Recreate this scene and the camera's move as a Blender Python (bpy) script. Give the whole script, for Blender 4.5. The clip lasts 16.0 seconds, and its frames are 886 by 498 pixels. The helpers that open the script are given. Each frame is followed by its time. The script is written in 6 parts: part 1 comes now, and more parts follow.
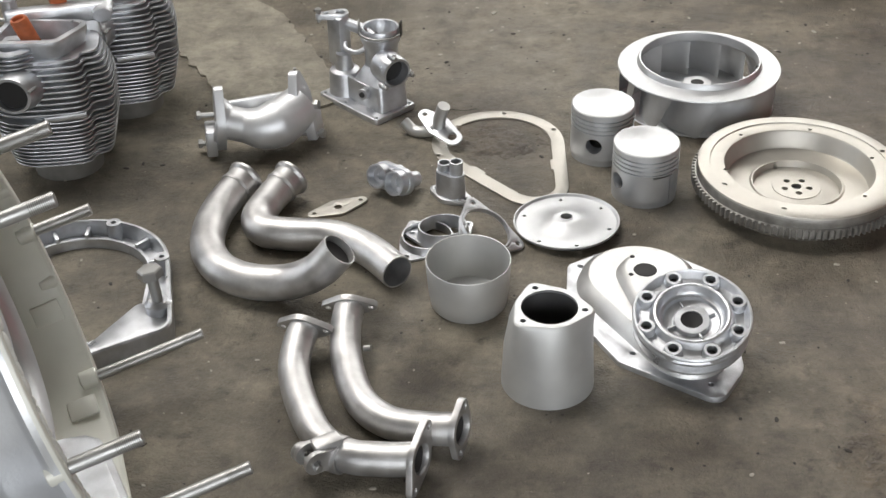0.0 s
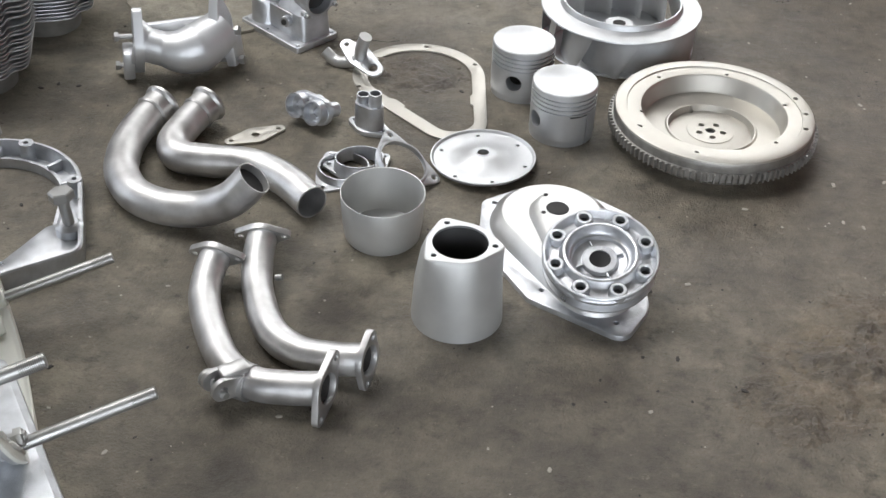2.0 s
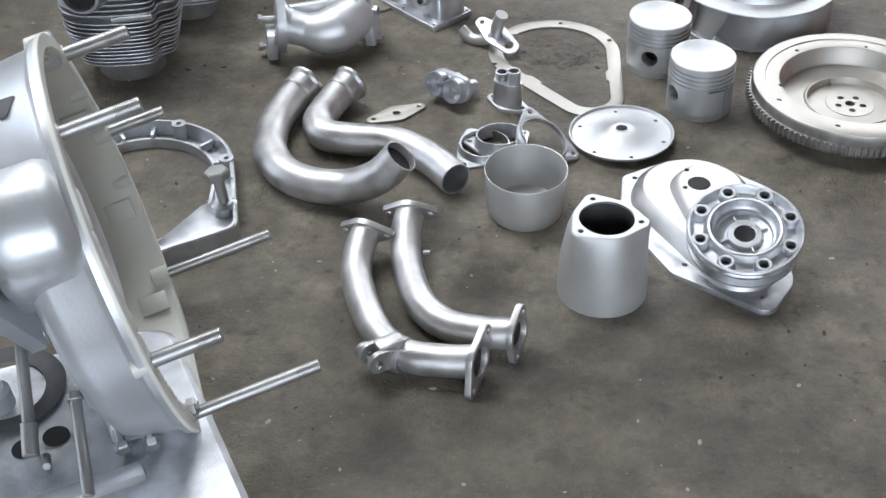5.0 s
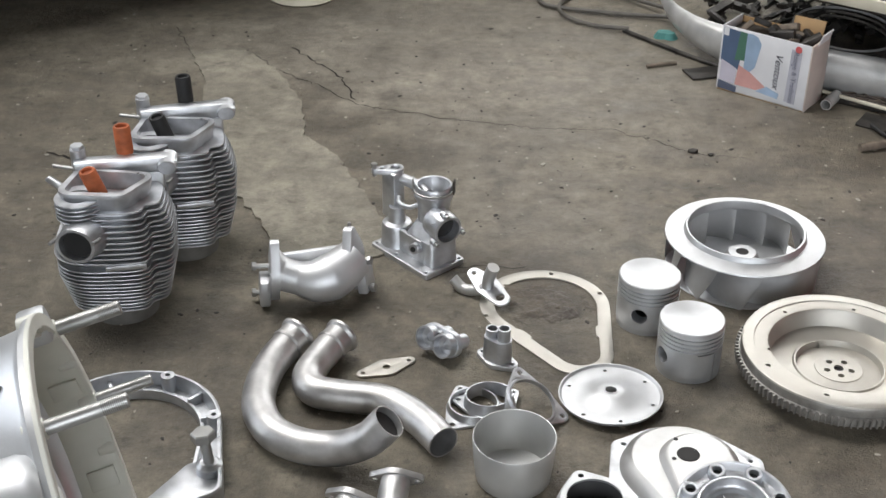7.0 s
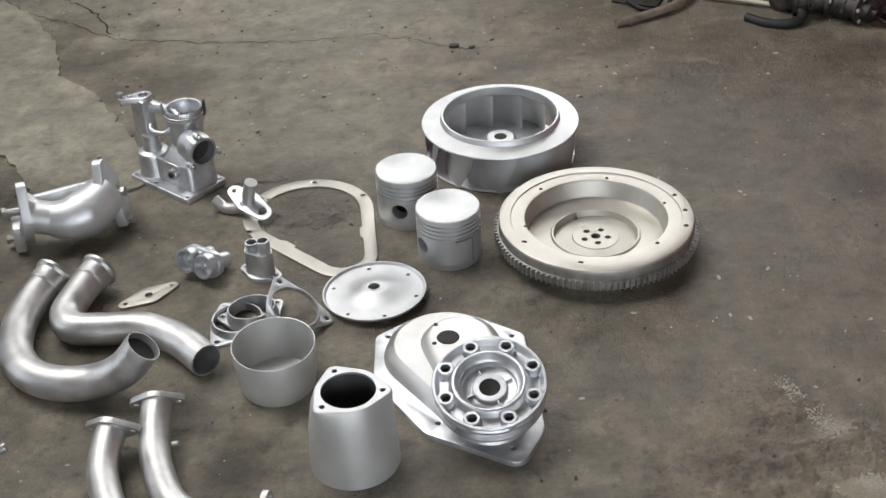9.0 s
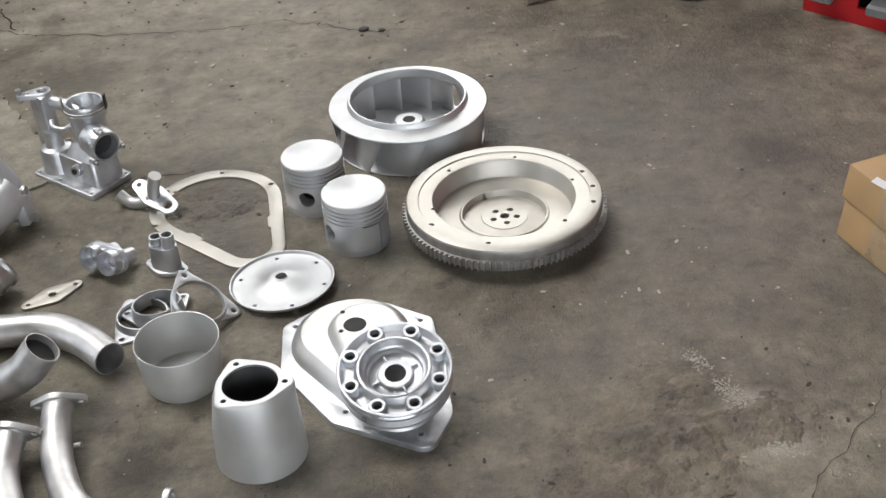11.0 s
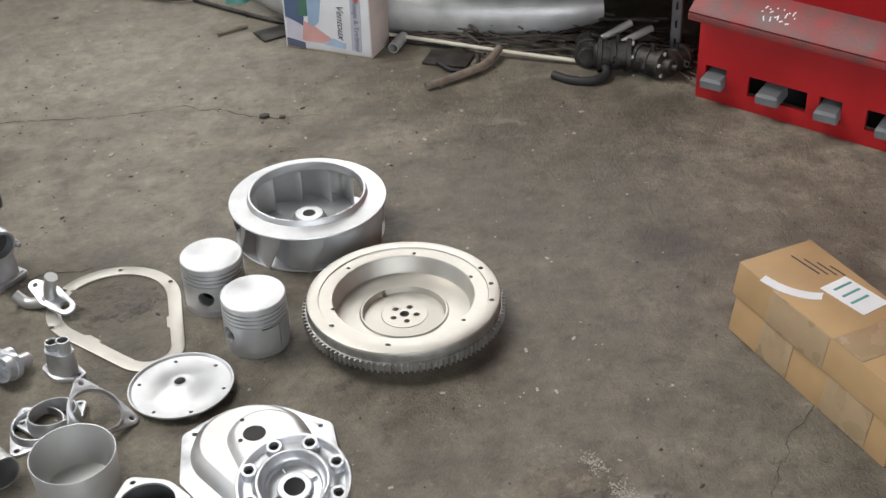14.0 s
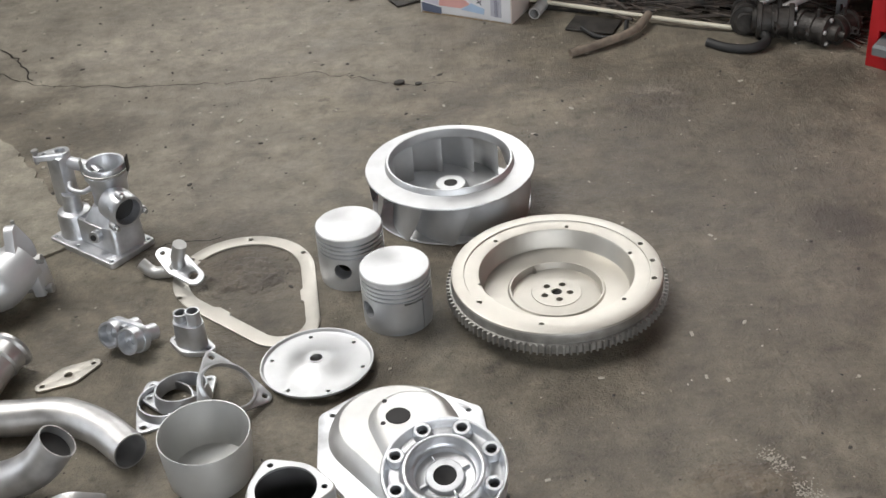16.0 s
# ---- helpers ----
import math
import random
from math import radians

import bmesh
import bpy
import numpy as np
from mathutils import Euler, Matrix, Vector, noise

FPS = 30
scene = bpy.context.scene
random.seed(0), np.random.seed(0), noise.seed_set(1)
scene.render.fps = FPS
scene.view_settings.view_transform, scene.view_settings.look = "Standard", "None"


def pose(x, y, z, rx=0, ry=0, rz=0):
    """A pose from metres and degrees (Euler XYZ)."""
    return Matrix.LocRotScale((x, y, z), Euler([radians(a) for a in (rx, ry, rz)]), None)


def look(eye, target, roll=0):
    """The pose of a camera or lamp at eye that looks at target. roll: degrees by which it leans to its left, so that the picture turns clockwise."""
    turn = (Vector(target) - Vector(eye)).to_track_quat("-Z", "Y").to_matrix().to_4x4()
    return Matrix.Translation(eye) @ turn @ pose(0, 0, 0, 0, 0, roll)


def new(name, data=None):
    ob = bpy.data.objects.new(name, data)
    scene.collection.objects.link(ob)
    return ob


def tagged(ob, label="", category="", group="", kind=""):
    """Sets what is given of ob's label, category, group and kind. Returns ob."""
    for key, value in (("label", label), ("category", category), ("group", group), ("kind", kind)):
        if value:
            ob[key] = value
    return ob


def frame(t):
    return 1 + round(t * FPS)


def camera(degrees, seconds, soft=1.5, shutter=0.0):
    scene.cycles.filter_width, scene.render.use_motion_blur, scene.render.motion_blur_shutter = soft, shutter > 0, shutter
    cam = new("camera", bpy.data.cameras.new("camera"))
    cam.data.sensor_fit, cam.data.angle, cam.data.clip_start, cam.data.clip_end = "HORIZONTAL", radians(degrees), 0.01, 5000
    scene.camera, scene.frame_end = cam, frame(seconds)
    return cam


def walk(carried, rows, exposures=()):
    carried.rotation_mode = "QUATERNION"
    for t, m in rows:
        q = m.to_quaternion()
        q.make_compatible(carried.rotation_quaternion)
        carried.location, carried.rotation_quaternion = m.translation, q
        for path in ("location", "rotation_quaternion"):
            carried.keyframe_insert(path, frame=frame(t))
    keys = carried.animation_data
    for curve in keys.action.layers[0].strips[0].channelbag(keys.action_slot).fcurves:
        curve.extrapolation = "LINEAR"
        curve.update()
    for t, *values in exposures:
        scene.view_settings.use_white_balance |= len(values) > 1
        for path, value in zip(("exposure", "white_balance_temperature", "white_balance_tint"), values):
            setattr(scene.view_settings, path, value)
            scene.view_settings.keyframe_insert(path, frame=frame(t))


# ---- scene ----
cam = camera(37.0, 16.0)
# seconds, eye, target, roll
PATH = [
    (0, (0.132, 0.093, 0.911), (0.07, 1.749, -0.208), -1.5),
    (0.5, (0.151, 0.097, 0.902), (0.127, 1.723, -0.263), 0.6),
    (1, (0.157, 0.09, 0.907), (0.177, 1.705, -0.273), 1.2),
    (1.5, (0.171, 0.097, 0.901), (0.208, 1.7, -0.295), 1.7),
    (2, (0.148, 0.088, 0.919), (0.196, 1.684, -0.285), 2.6),
    (2.5, (0.133, 0.069, 0.932), (0.121, 1.663, -0.276), 5.0),
    (3, (0.11, 0.061, 0.952), (0.05, 1.651, -0.259), 2.5),
    (3.2, (0.119, 0.055, 0.938), (0.0, 1.645, -0.27), 0.6),
    (5.3, (0.089, 0.066, 0.944), (-0.014, 1.63, -0.299), -1.1),
    (5.5, (0.08, 0.058, 0.966), (-0.021, 1.622, -0.277), -0.7),
    (6, (0.096, 0.096, 1.019), (-0.01, 1.735, -0.122), -1.5),
    (6.5, (0.108, 0.129, 1.042), (0.004, 1.823, -0.017), -1.3),
    (7, (0.101, 0.124, 1.027), (-0.001, 1.84, 0.005), 0.5),
    (7.5, (0.139, 0.108, 0.98), (0.059, 1.809, -0.068), -0.3),
    (8, (0.203, 0.093, 0.982), (0.265, 1.765, -0.114), -2.0),
    (8.2, (0.212, 0.097, 0.99), (0.299, 1.763, -0.113), -2.0),
    (10.3, (0.292, 0.112, 0.988), (0.413, 1.767, -0.128), -5.1),
    (10.5, (0.298, 0.113, 0.991), (0.441, 1.766, -0.125), -4.7),
    (11, (0.295, 0.115, 0.979), (0.47, 1.751, -0.158), -4.2),
    (11.5, (0.287, 0.113, 0.982), (0.46, 1.74, -0.168), -3.0),
    (12, (0.305, 0.109, 0.968), (0.473, 1.734, -0.185), -4.4),
    (12.5, (0.319, 0.116, 0.959), (0.49, 1.734, -0.204), -4.7),
    (13, (0.329, 0.126, 0.975), (0.508, 1.732, -0.203), -5.3),
    (13.5, (0.359, 0.142, 1.015), (0.614, 1.776, -0.109), -5.7),
    (14, (0.32, 0.145, 1.05), (0.634, 1.789, -0.044), -2.3),
    (14.5, (0.302, 0.166, 1.053), (0.572, 1.846, 0.002), -3.3),
    (15, (0.292, 0.199, 1.031), (0.554, 1.889, -0.005), -1.2),
    (15.5, (0.283, 0.214, 1.009), (0.468, 1.87, -0.097), -3.1),
    (16, (0.272, 0.258, 0.955), (0.434, 1.923, -0.142), -4.1),
]
# seconds, stops, kelvin, tint
WHITE_BALANCE = [(0.0, -0.08, 6650, 10), (2.0, -0.03, 6350, 10), (3.0, 0.04, 5900, 9), (5.5, 0.0, 6050, 10), (6.5, -0.06, 6400, 10), (7.5, -0.06, 6450, 10), (8.0, -0.26, 6450, 10), (10.5, -0.03, 6450, 10), (12.5, -0.06, 6500, 10), (14.5, 0.0, 6500, 10), (16.0, -0.05, 6550, 10)]
walk(cam, [(t, look(eye, target, roll)) for t, eye, target, roll in PATH], WHITE_BALANCE)

from mathutils.geometry import delaunay_2d_cdt

# ---------------------------------------------------------------- light
world = bpy.data.worlds.new("sky")
scene.world = world
world.use_nodes = True
wn = world.node_tree.nodes
sky = wn.new("ShaderNodeTexSky")
sky.sky_type, sky.sun_disc = "NISHITA", False
sky.sun_elevation, sky.sun_rotation = radians(52), radians(-60)
world.node_tree.links.new(sky.outputs[0], wn["Background"].inputs[0])
wn["Background"].inputs[1].default_value = 0.10
scene.view_settings.exposure = 0.0

sun = new("sun", bpy.data.lights.new("sun", "SUN"))
sun.data.energy, sun.data.angle, sun.data.color = 0.7, radians(25), (1.0, 0.96, 0.9)
sun.matrix_world = look((-2.6, 2.6, 4.2), (0, 1.4, 0))


def daylight(name, at, toward, w, h, watts, colour):
    """Sky light in an opening of the building."""
    lamp = new(name, bpy.data.lights.new(name, "AREA"))
    lamp.data.shape, lamp.data.size, lamp.data.size_y = "RECTANGLE", w, h
    lamp.data.energy, lamp.data.color = watts, colour
    lamp.matrix_world = look(at, toward)


daylight("skylight_lamp", (-1.2, 2.9, 3.38), (-1.2, 2.9, 0), 2.6, 2.2, 108, (1.0, 0.98, 0.95))
daylight("north_window_lamp", (-0.4, 6.15, 2.3), (-0.4, 0, 1.9), 7.0, 1.9, 240, (1.0, 0.98, 0.94))
daylight("west_gateway_lamp", (-4.95, 2.4, 1.6), (0, 1.6, 0.8), 4.0, 2.5, 95, (0.95, 0.97, 1.0))
daylight("south_gateway_lamp", (0.35, -3.95, 1.5), (0.0, 1.2, 0.5), 4.2, 2.4, 170, (0.95, 0.97, 1.0))


# ---------------------------------------------------------------- materials
def mat(name, base, rough=0.5, metal=0.0, vary=0.12, scale=30.0, fine=900.0, bump=0.05, tint=None, rough_vary=0.1, coat=0.0, bump_scale=None):
    m = bpy.data.materials.new(name)
    m.use_nodes = True
    nt = m.node_tree
    b = nt.nodes["Principled BSDF"]
    co = nt.nodes.new("ShaderNodeTexCoord")
    big = nt.nodes.new("ShaderNodeTexNoise")
    big.inputs["Scale"].default_value, big.inputs["Detail"].default_value = scale, 6
    small = nt.nodes.new("ShaderNodeTexNoise")
    small.inputs["Scale"].default_value, small.inputs["Detail"].default_value = bump_scale or fine, 3
    for n in (big, small):
        nt.links.new(co.outputs["Object"], n.inputs["Vector"])
    ramp = nt.nodes.new("ShaderNodeMix")
    ramp.data_type = "RGBA"
    dark = tint or tuple(c * (1 - vary * 1.6) for c in base)
    light = tuple(min(1, c * (1 + vary * 0.6)) for c in base)
    ramp.inputs[6].default_value, ramp.inputs[7].default_value = (*dark, 1), (*light, 1)
    spread = nt.nodes.new("ShaderNodeMapRange")
    spread.inputs[1].default_value, spread.inputs[2].default_value = 0.3, 0.68
    nt.links.new(big.outputs[0], spread.inputs[0])
    nt.links.new(spread.outputs[0], ramp.inputs[0])
    nt.links.new(ramp.outputs[2], b.inputs["Base Color"])
    rr = nt.nodes.new("ShaderNodeMapRange")
    rr.inputs[1].default_value, rr.inputs[2].default_value = 0.25, 0.75
    rr.inputs[3].default_value, rr.inputs[4].default_value = rough - rough_vary, rough + rough_vary
    nt.links.new(big.outputs[0], rr.inputs[0])
    nt.links.new(rr.outputs[0], b.inputs["Roughness"])
    b.inputs["Metallic"].default_value = metal
    b.inputs["Coat Weight"].default_value = coat
    bp = nt.nodes.new("ShaderNodeBump")
    bp.inputs["Strength"].default_value, bp.inputs["Distance"].default_value = bump, 0.002
    nt.links.new(small.outputs[0], bp.inputs["Height"])
    nt.links.new(bp.outputs[0], b.inputs["Normal"])
    return m


SILVER = mat("silver_paint", (0.62, 0.62, 0.61), 0.40, 0.80, 0.10, 22, 1400, 0.16)
PAINTED = mat("pale_silver_casting", (0.72, 0.73, 0.745), 0.40, 0.58, 0.08, 24, 1200, 0.16)
CAST = mat("cast_aluminium", (0.64, 0.655, 0.68), 0.36, 0.85, 0.18, 40, 700, 0.22)
PALE = mat("blasted_steel", (0.51, 0.49, 0.445), 0.41, 0.82, 0.10, 18, 1200, 0.2)
FAN = mat("fan_paint", (0.61, 0.62, 0.63), 0.43, 0.76, 0.10, 25, 1200, 0.14)
TUBE = mat("tube_steel", (0.58, 0.575, 0.57), 0.40, 0.84, 0.18, 35, 1300, 0.16)
DULL = mat("sprayed_cup", (0.62, 0.625, 0.615), 0.47, 0.62, 0.09, 18, 1500, 0.2)
STUD = mat("bright_stud", (0.44, 0.44, 0.43), 0.42, 0.85, 0.06, 40, 900, 0.02)
IRON = mat("cast_iron_sleeve", (0.27, 0.26, 0.24), 0.6, 0.5, 0.15, 60, 900, 0.15)
GEAR = mat("ring_gear_steel", (0.36, 0.35, 0.33), 0.45, 0.8, 0.22, 60, 900, 0.16)
DARK_GREY = mat("dark_grey", (0.085, 0.085, 0.085), 0.6, 0.0, 0.2, 40, 600, 0.1)
# Near-black that paints in the shade of bores, holes and hollows.
SHADE_BLACK = mat("shade_black", (0.025, 0.024, 0.024), 0.75, 0.0, 0.2, 60, 600, 0.1)
SHELL = mat("housing_cast", (0.66, 0.675, 0.69), 0.37, 0.60, 0.10, 16, 260, 0.10)
INNER = mat("housing_inner_paint", (0.80, 0.80, 0.73), 0.45, 0.15, 0.07, 14, 800, 0.10)
WHITE = mat("white_sealant", (0.82, 0.82, 0.78), 0.6, 0.0, 0.08, 60, 500, 0.4)
ORANGE = mat("orange_rubber", (0.52, 0.14, 0.05), 0.65, 0.0, 0.25, 60, 500, 0.3)
BLACK = mat("black_rubber", (0.02, 0.02, 0.02), 0.6, 0.0, 0.3, 80, 500, 0.4)
CARD = mat("brown_cardboard", (0.42, 0.27, 0.13), 0.7, 0.0, 0.10, 14, 500, 0.15)
TAPE = mat("brown_tape", (0.36, 0.26, 0.155), 0.28, 0.0, 0.10, 20, 300, 0.3)
RED = mat("red_enamel", (0.40, 0.010, 0.014), 0.38, 0.0, 0.15, 9, 200, 0.2)
REDWORN = mat("worn_red_enamel", (0.23, 0.028, 0.028), 0.55, 0.0, 0.3, 26, 200, 0.3, tint=(0.11, 0.05, 0.047))
PAPER = mat("white_card", (0.74, 0.74, 0.76), 0.55, 0.0, 0.05, 20, 300, 0.1)
CREAM = mat("cream_paint", (0.62, 0.58, 0.47), 0.5, 0.0, 0.12, 12, 300, 0.15)
GREYBAR = mat("chipped_grey_paint", (0.17, 0.18, 0.185), 0.5, 0.1, 0.18, 18, 300, 0.2)
SHEET = mat("galvanised_sheet", (0.56, 0.56, 0.55), 0.42, 0.4, 0.2, 14, 300, 0.2)
GRIME = mat("greasy_metal", (0.055, 0.05, 0.045), 0.5, 0.4, 0.5, 40, 300, 0.5)
HOSE = mat("dusty_hose", (0.13, 0.12, 0.105), 0.6, 0.0, 0.25, 30, 400, 0.3)
WOOD = mat("grey_stick", (0.22, 0.18, 0.14), 0.8, 0.0, 0.3, 50, 300, 0.6)
WALL = mat("grimy_wall", (0.20, 0.19, 0.17), 0.85, 0.0, 0.3, 3, 60, 0.4)
TEAL = mat("teal_rag", (0.10, 0.30, 0.28), 0.85, 0.0, 0.2, 30, 300, 0.5)


def plain(name, base, rough=0.6):
    return mat(name, base, rough, 0.0, 0.08, 30, 400, 0.08)


def concrete(name, base, dark, stain, spots=()):
    """Old workshop concrete: broad oil stains, mottling, fine grit."""
    m = bpy.data.materials.new(name)
    m.use_nodes = True
    nt = m.node_tree
    b = nt.nodes["Principled BSDF"]
    geo = nt.nodes.new("ShaderNodeNewGeometry")

    def noise_node(scale, detail, rough=0.6):
        n = nt.nodes.new("ShaderNodeTexNoise")
        n.inputs["Scale"].default_value, n.inputs["Detail"].default_value, n.inputs["Roughness"].default_value = scale, detail, rough
        nt.links.new(geo.outputs["Position"], n.inputs["Vector"])
        return n

    def rng(src, lo, hi):
        r = nt.nodes.new("ShaderNodeMapRange")
        r.inputs[1].default_value, r.inputs[2].default_value = lo, hi
        nt.links.new(src, r.inputs[0])
        return r.outputs[0]

    def mix(fac, a, c):
        n = nt.nodes.new("ShaderNodeMix")
        n.data_type = "RGBA"
        nt.links.new(fac, n.inputs[0])
        for i, v in ((6, a), (7, c)):
            if isinstance(v, tuple):
                n.inputs[i].default_value = (*v, 1)
            else:
                nt.links.new(v, n.inputs[i])
        return n.outputs[2]

    broad, mid, fine, grit = noise_node(1.7, 4), noise_node(9, 8, 0.65), noise_node(60, 6, 0.7), noise_node(330, 3)
    veil = noise_node(3.6, 10, 0.72)
    chips = noise_node(105, 5, 0.8)
    spots_n = noise_node(26, 6, 0.7)
    col = mix(rng(mid.outputs[0], 0.40, 0.60), dark, base)
    col = mix(rng(spots_n.outputs[0], 0.56, 0.68), col, tuple(c * 0.68 for c in dark))
    col = mix(rng(broad.outputs[0], 0.44, 0.70), col, stain)
    col = mix(rng(veil.outputs[0], 0.52, 0.74), col, tuple(c * 0.72 for c in dark))
    col = mix(rng(fine.outputs[0], 0.58, 0.86), col, tuple(c * 1.25 for c in base))
    col = mix(rng(chips.outputs[0], 0.645, 0.71), col, tuple(c * 2.0 for c in base))
    col = mix(rng(grit.outputs[0], 0.62, 0.74), col, tuple(c * 0.45 for c in dark))
    for x, y, rad, colour, most in spots:
        off = nt.nodes.new("ShaderNodeVectorMath")
        off.operation = "MULTIPLY_ADD"
        nt.links.new(mid.outputs["Color"], off.inputs[0])
        off.inputs[1].default_value = (rad * 1.6,) * 3
        nt.links.new(geo.outputs["Position"], off.inputs[2])
        far = nt.nodes.new("ShaderNodeVectorMath")
        far.operation = "DISTANCE"
        nt.links.new(off.outputs[0], far.inputs[0])
        far.inputs[1].default_value = (x + rad * 0.8, y + rad * 0.8, rad * 0.8)
        m2 = nt.nodes.new("ShaderNodeMapRange")
        m2.inputs[1].default_value, m2.inputs[2].default_value, m2.inputs[3].default_value, m2.inputs[4].default_value = rad * 0.5, rad * 1.15, most, 0.0
        nt.links.new(far.outputs["Value"], m2.inputs[0])
        col = mix(m2.outputs[0], col, colour)
    worn, speck = noise_node(21, 12, 0.78), noise_node(190, 4, 0.75)
    amount = nt.nodes.new("ShaderNodeMapRange")
    amount.inputs[1].default_value, amount.inputs[2].default_value, amount.inputs[3].default_value, amount.inputs[4].default_value = 0.32, 0.68, 0.56, 1.46
    nt.links.new(worn.outputs[0], amount.inputs[0])
    wear = nt.nodes.new("ShaderNodeMix")
    wear.data_type, wear.blend_type = "RGBA", "MULTIPLY"
    wear.inputs[0].default_value = 1.0
    nt.links.new(col, wear.inputs[6])
    nt.links.new(amount.outputs[0], wear.inputs[7])
    col = mix(rng(speck.outputs[0], 0.66, 0.74), wear.outputs[2], tuple(c * 1.9 for c in base))
    nt.links.new(col, b.inputs["Base Color"])
    r = nt.nodes.new("ShaderNodeMapRange")
    r.inputs[1].default_value, r.inputs[2].default_value, r.inputs[3].default_value, r.inputs[4].default_value = 0.3, 0.7, 0.36, 0.66
    nt.links.new(mid.outputs[0], r.inputs[0])
    nt.links.new(r.outputs[0], b.inputs["Roughness"])
    add = nt.nodes.new("ShaderNodeMath")
    add.operation = "MULTIPLY_ADD"
    add.inputs[1].default_value = 0.35
    nt.links.new(grit.outputs[0], add.inputs[0])
    nt.links.new(fine.outputs[0], add.inputs[2])
    bp = nt.nodes.new("ShaderNodeBump")
    bp.inputs["Strength"].default_value, bp.inputs["Distance"].default_value = 1.0, 0.005
    nt.links.new(add.outputs[0], bp.inputs["Height"])
    nt.links.new(bp.outputs[0], b.inputs["Normal"])
    return m


OILY, PALEDUST, RUSTY = (0.055, 0.046, 0.037), (0.36, 0.33, 0.28), (0.15, 0.115, 0.07)
FLOOR = concrete("worn_concrete", (0.235, 0.208, 0.158), (0.125, 0.108, 0.082), (0.125, 0.109, 0.083),
                 [(0.24, 1.02, 0.20, OILY, 0.30), (0.48, 0.98, 0.14, OILY, 0.25), (-0.02, 2.75, 0.42, PALEDUST, 0.42), (-0.42, 2.62, 0.22, PALEDUST, 0.22), (0.935, 1.655, 0.055, OILY, 0.85), (0.78, 2.03, 0.05, OILY, 0.4), (0.06, 1.19, 0.035, OILY, 0.7), (-0.02, 0.955, 0.03, OILY, 0.7), (0.13, 1.05, 0.03, OILY, 0.5),
                  (0.145, 1.81, 0.075, OILY, 0.5), (0.15, 1.715, 0.06, OILY, 0.35), (0.62, 1.12, 0.09, RUSTY, 0.6), (0.66, 1.20, 0.05, OILY, 0.5), (0.55, 1.06, 0.06, RUSTY, 0.5),
                  (0.73, 1.15, 0.035, PALEDUST, 0.5), (0.75, 1.08, 0.03, PALEDUST, 0.45), (0.80, 2.06, 0.05, PALEDUST, 0.3), (0.0, 1.0, 0.16, OILY, 0.25), (0.52, 1.46, 0.18, OILY, 0.25),
                  (-0.15, 2.45, 0.14, PALEDUST, 0.18), (0.10, 2.55, 0.16, PALEDUST, 0.14), (0.06, 2.36, 0.24, PALEDUST, 0.28), (0.12, 2.02, 0.24, PALEDUST, 0.26), (0.36, 2.42, 0.28, PALEDUST, 0.28),
                  (-0.70, 2.60, 0.24, PALEDUST, 0.16), (0.88, 1.55, 0.26, OILY, 0.34), (0.74, 1.86, 0.20, OILY, 0.24), (0.98, 1.95, 0.16, OILY, 0.26), (0.30, 1.02, 0.10, OILY, 0.3)])
PATCH = concrete("pale_concrete_patch", (0.345, 0.318, 0.255), (0.27, 0.246, 0.196), (0.25, 0.227, 0.182))
ROUGH = concrete("broken_concrete", (0.20, 0.165, 0.12), (0.11, 0.092, 0.07), (0.09, 0.078, 0.064))
CRACK = mat("crack_dirt", (0.03, 0.026, 0.022), 0.95, 0.0, 0.4, 60, 500, 0.4)
OIL = mat("oil_stain", (0.06, 0.054, 0.047), 0.5, 0.0, 0.25, 40, 400, 0.3)


# ---------------------------------------------------------------- mesh tools
def finish(me, angle=35):
    me.shade_smooth()
    me.set_sharp_from_angle(angle=radians(angle))


def part(name, bm, material, parent=None, label="", m=None, angle=35):
    """Links a bmesh as one mesh object under a thing or a part."""
    bmesh.ops.recalc_face_normals(bm, faces=bm.faces)
    me = bpy.data.meshes.new(name)
    bm.to_mesh(me)
    bm.free()
    me.materials.append(material)
    finish(me, angle)
    ob = new(name, me)
    if parent is not None:
        ob.parent = parent
    if m is not None:
        ob.matrix_local = m
    if label:
        ob["label"] = label
    return ob


def thing(name, label, category, m=None, group="", kind=""):
    ob = new(name)
    ob.empty_display_size = 0.02
    if m is not None:
        ob.matrix_world = m
    return tagged(ob, label, category, group, kind)


def single(name, bm, material, label, category, m=None, group="", kind="", angle=35):
    ob = part(name, bm, material, None, "", m, angle)
    return tagged(ob, label, category, group, kind)


def lathe(profile, n=64, close=False, a0=0.0, a1=360.0, bm=None):
    """Turns (radius, height) points round z."""
    bm = bm or bmesh.new()
    full = abs(a1 - a0) >= 359.9
    cols = n if full else n + 1
    rings = []
    for r, z in profile:
        if r < 1e-6:
            rings.append([bm.verts.new((0, 0, z))])
        else:
            rings.append([bm.verts.new((r * math.cos(a), r * math.sin(a), z)) for a in (radians(a0 + (a1 - a0) * k / n) for k in range(cols))])
    if close:
        rings.append(rings[0])
    for a, b in zip(rings, rings[1:]):
        for k in range(n):
            q = (k + 1) % cols
            if len(a) == 1 and len(b) == 1:
                continue
            if len(a) == 1:
                bm.faces.new((a[0], b[k], b[q]))
            elif len(b) == 1:
                bm.faces.new((a[k], b[0], a[q]))
            else:
                bm.faces.new((a[k], b[k], b[q], a[q]))
    return bm


def move(bm, m, verts=None):
    bmesh.ops.transform(bm, matrix=m, verts=verts or bm.verts)
    return bm


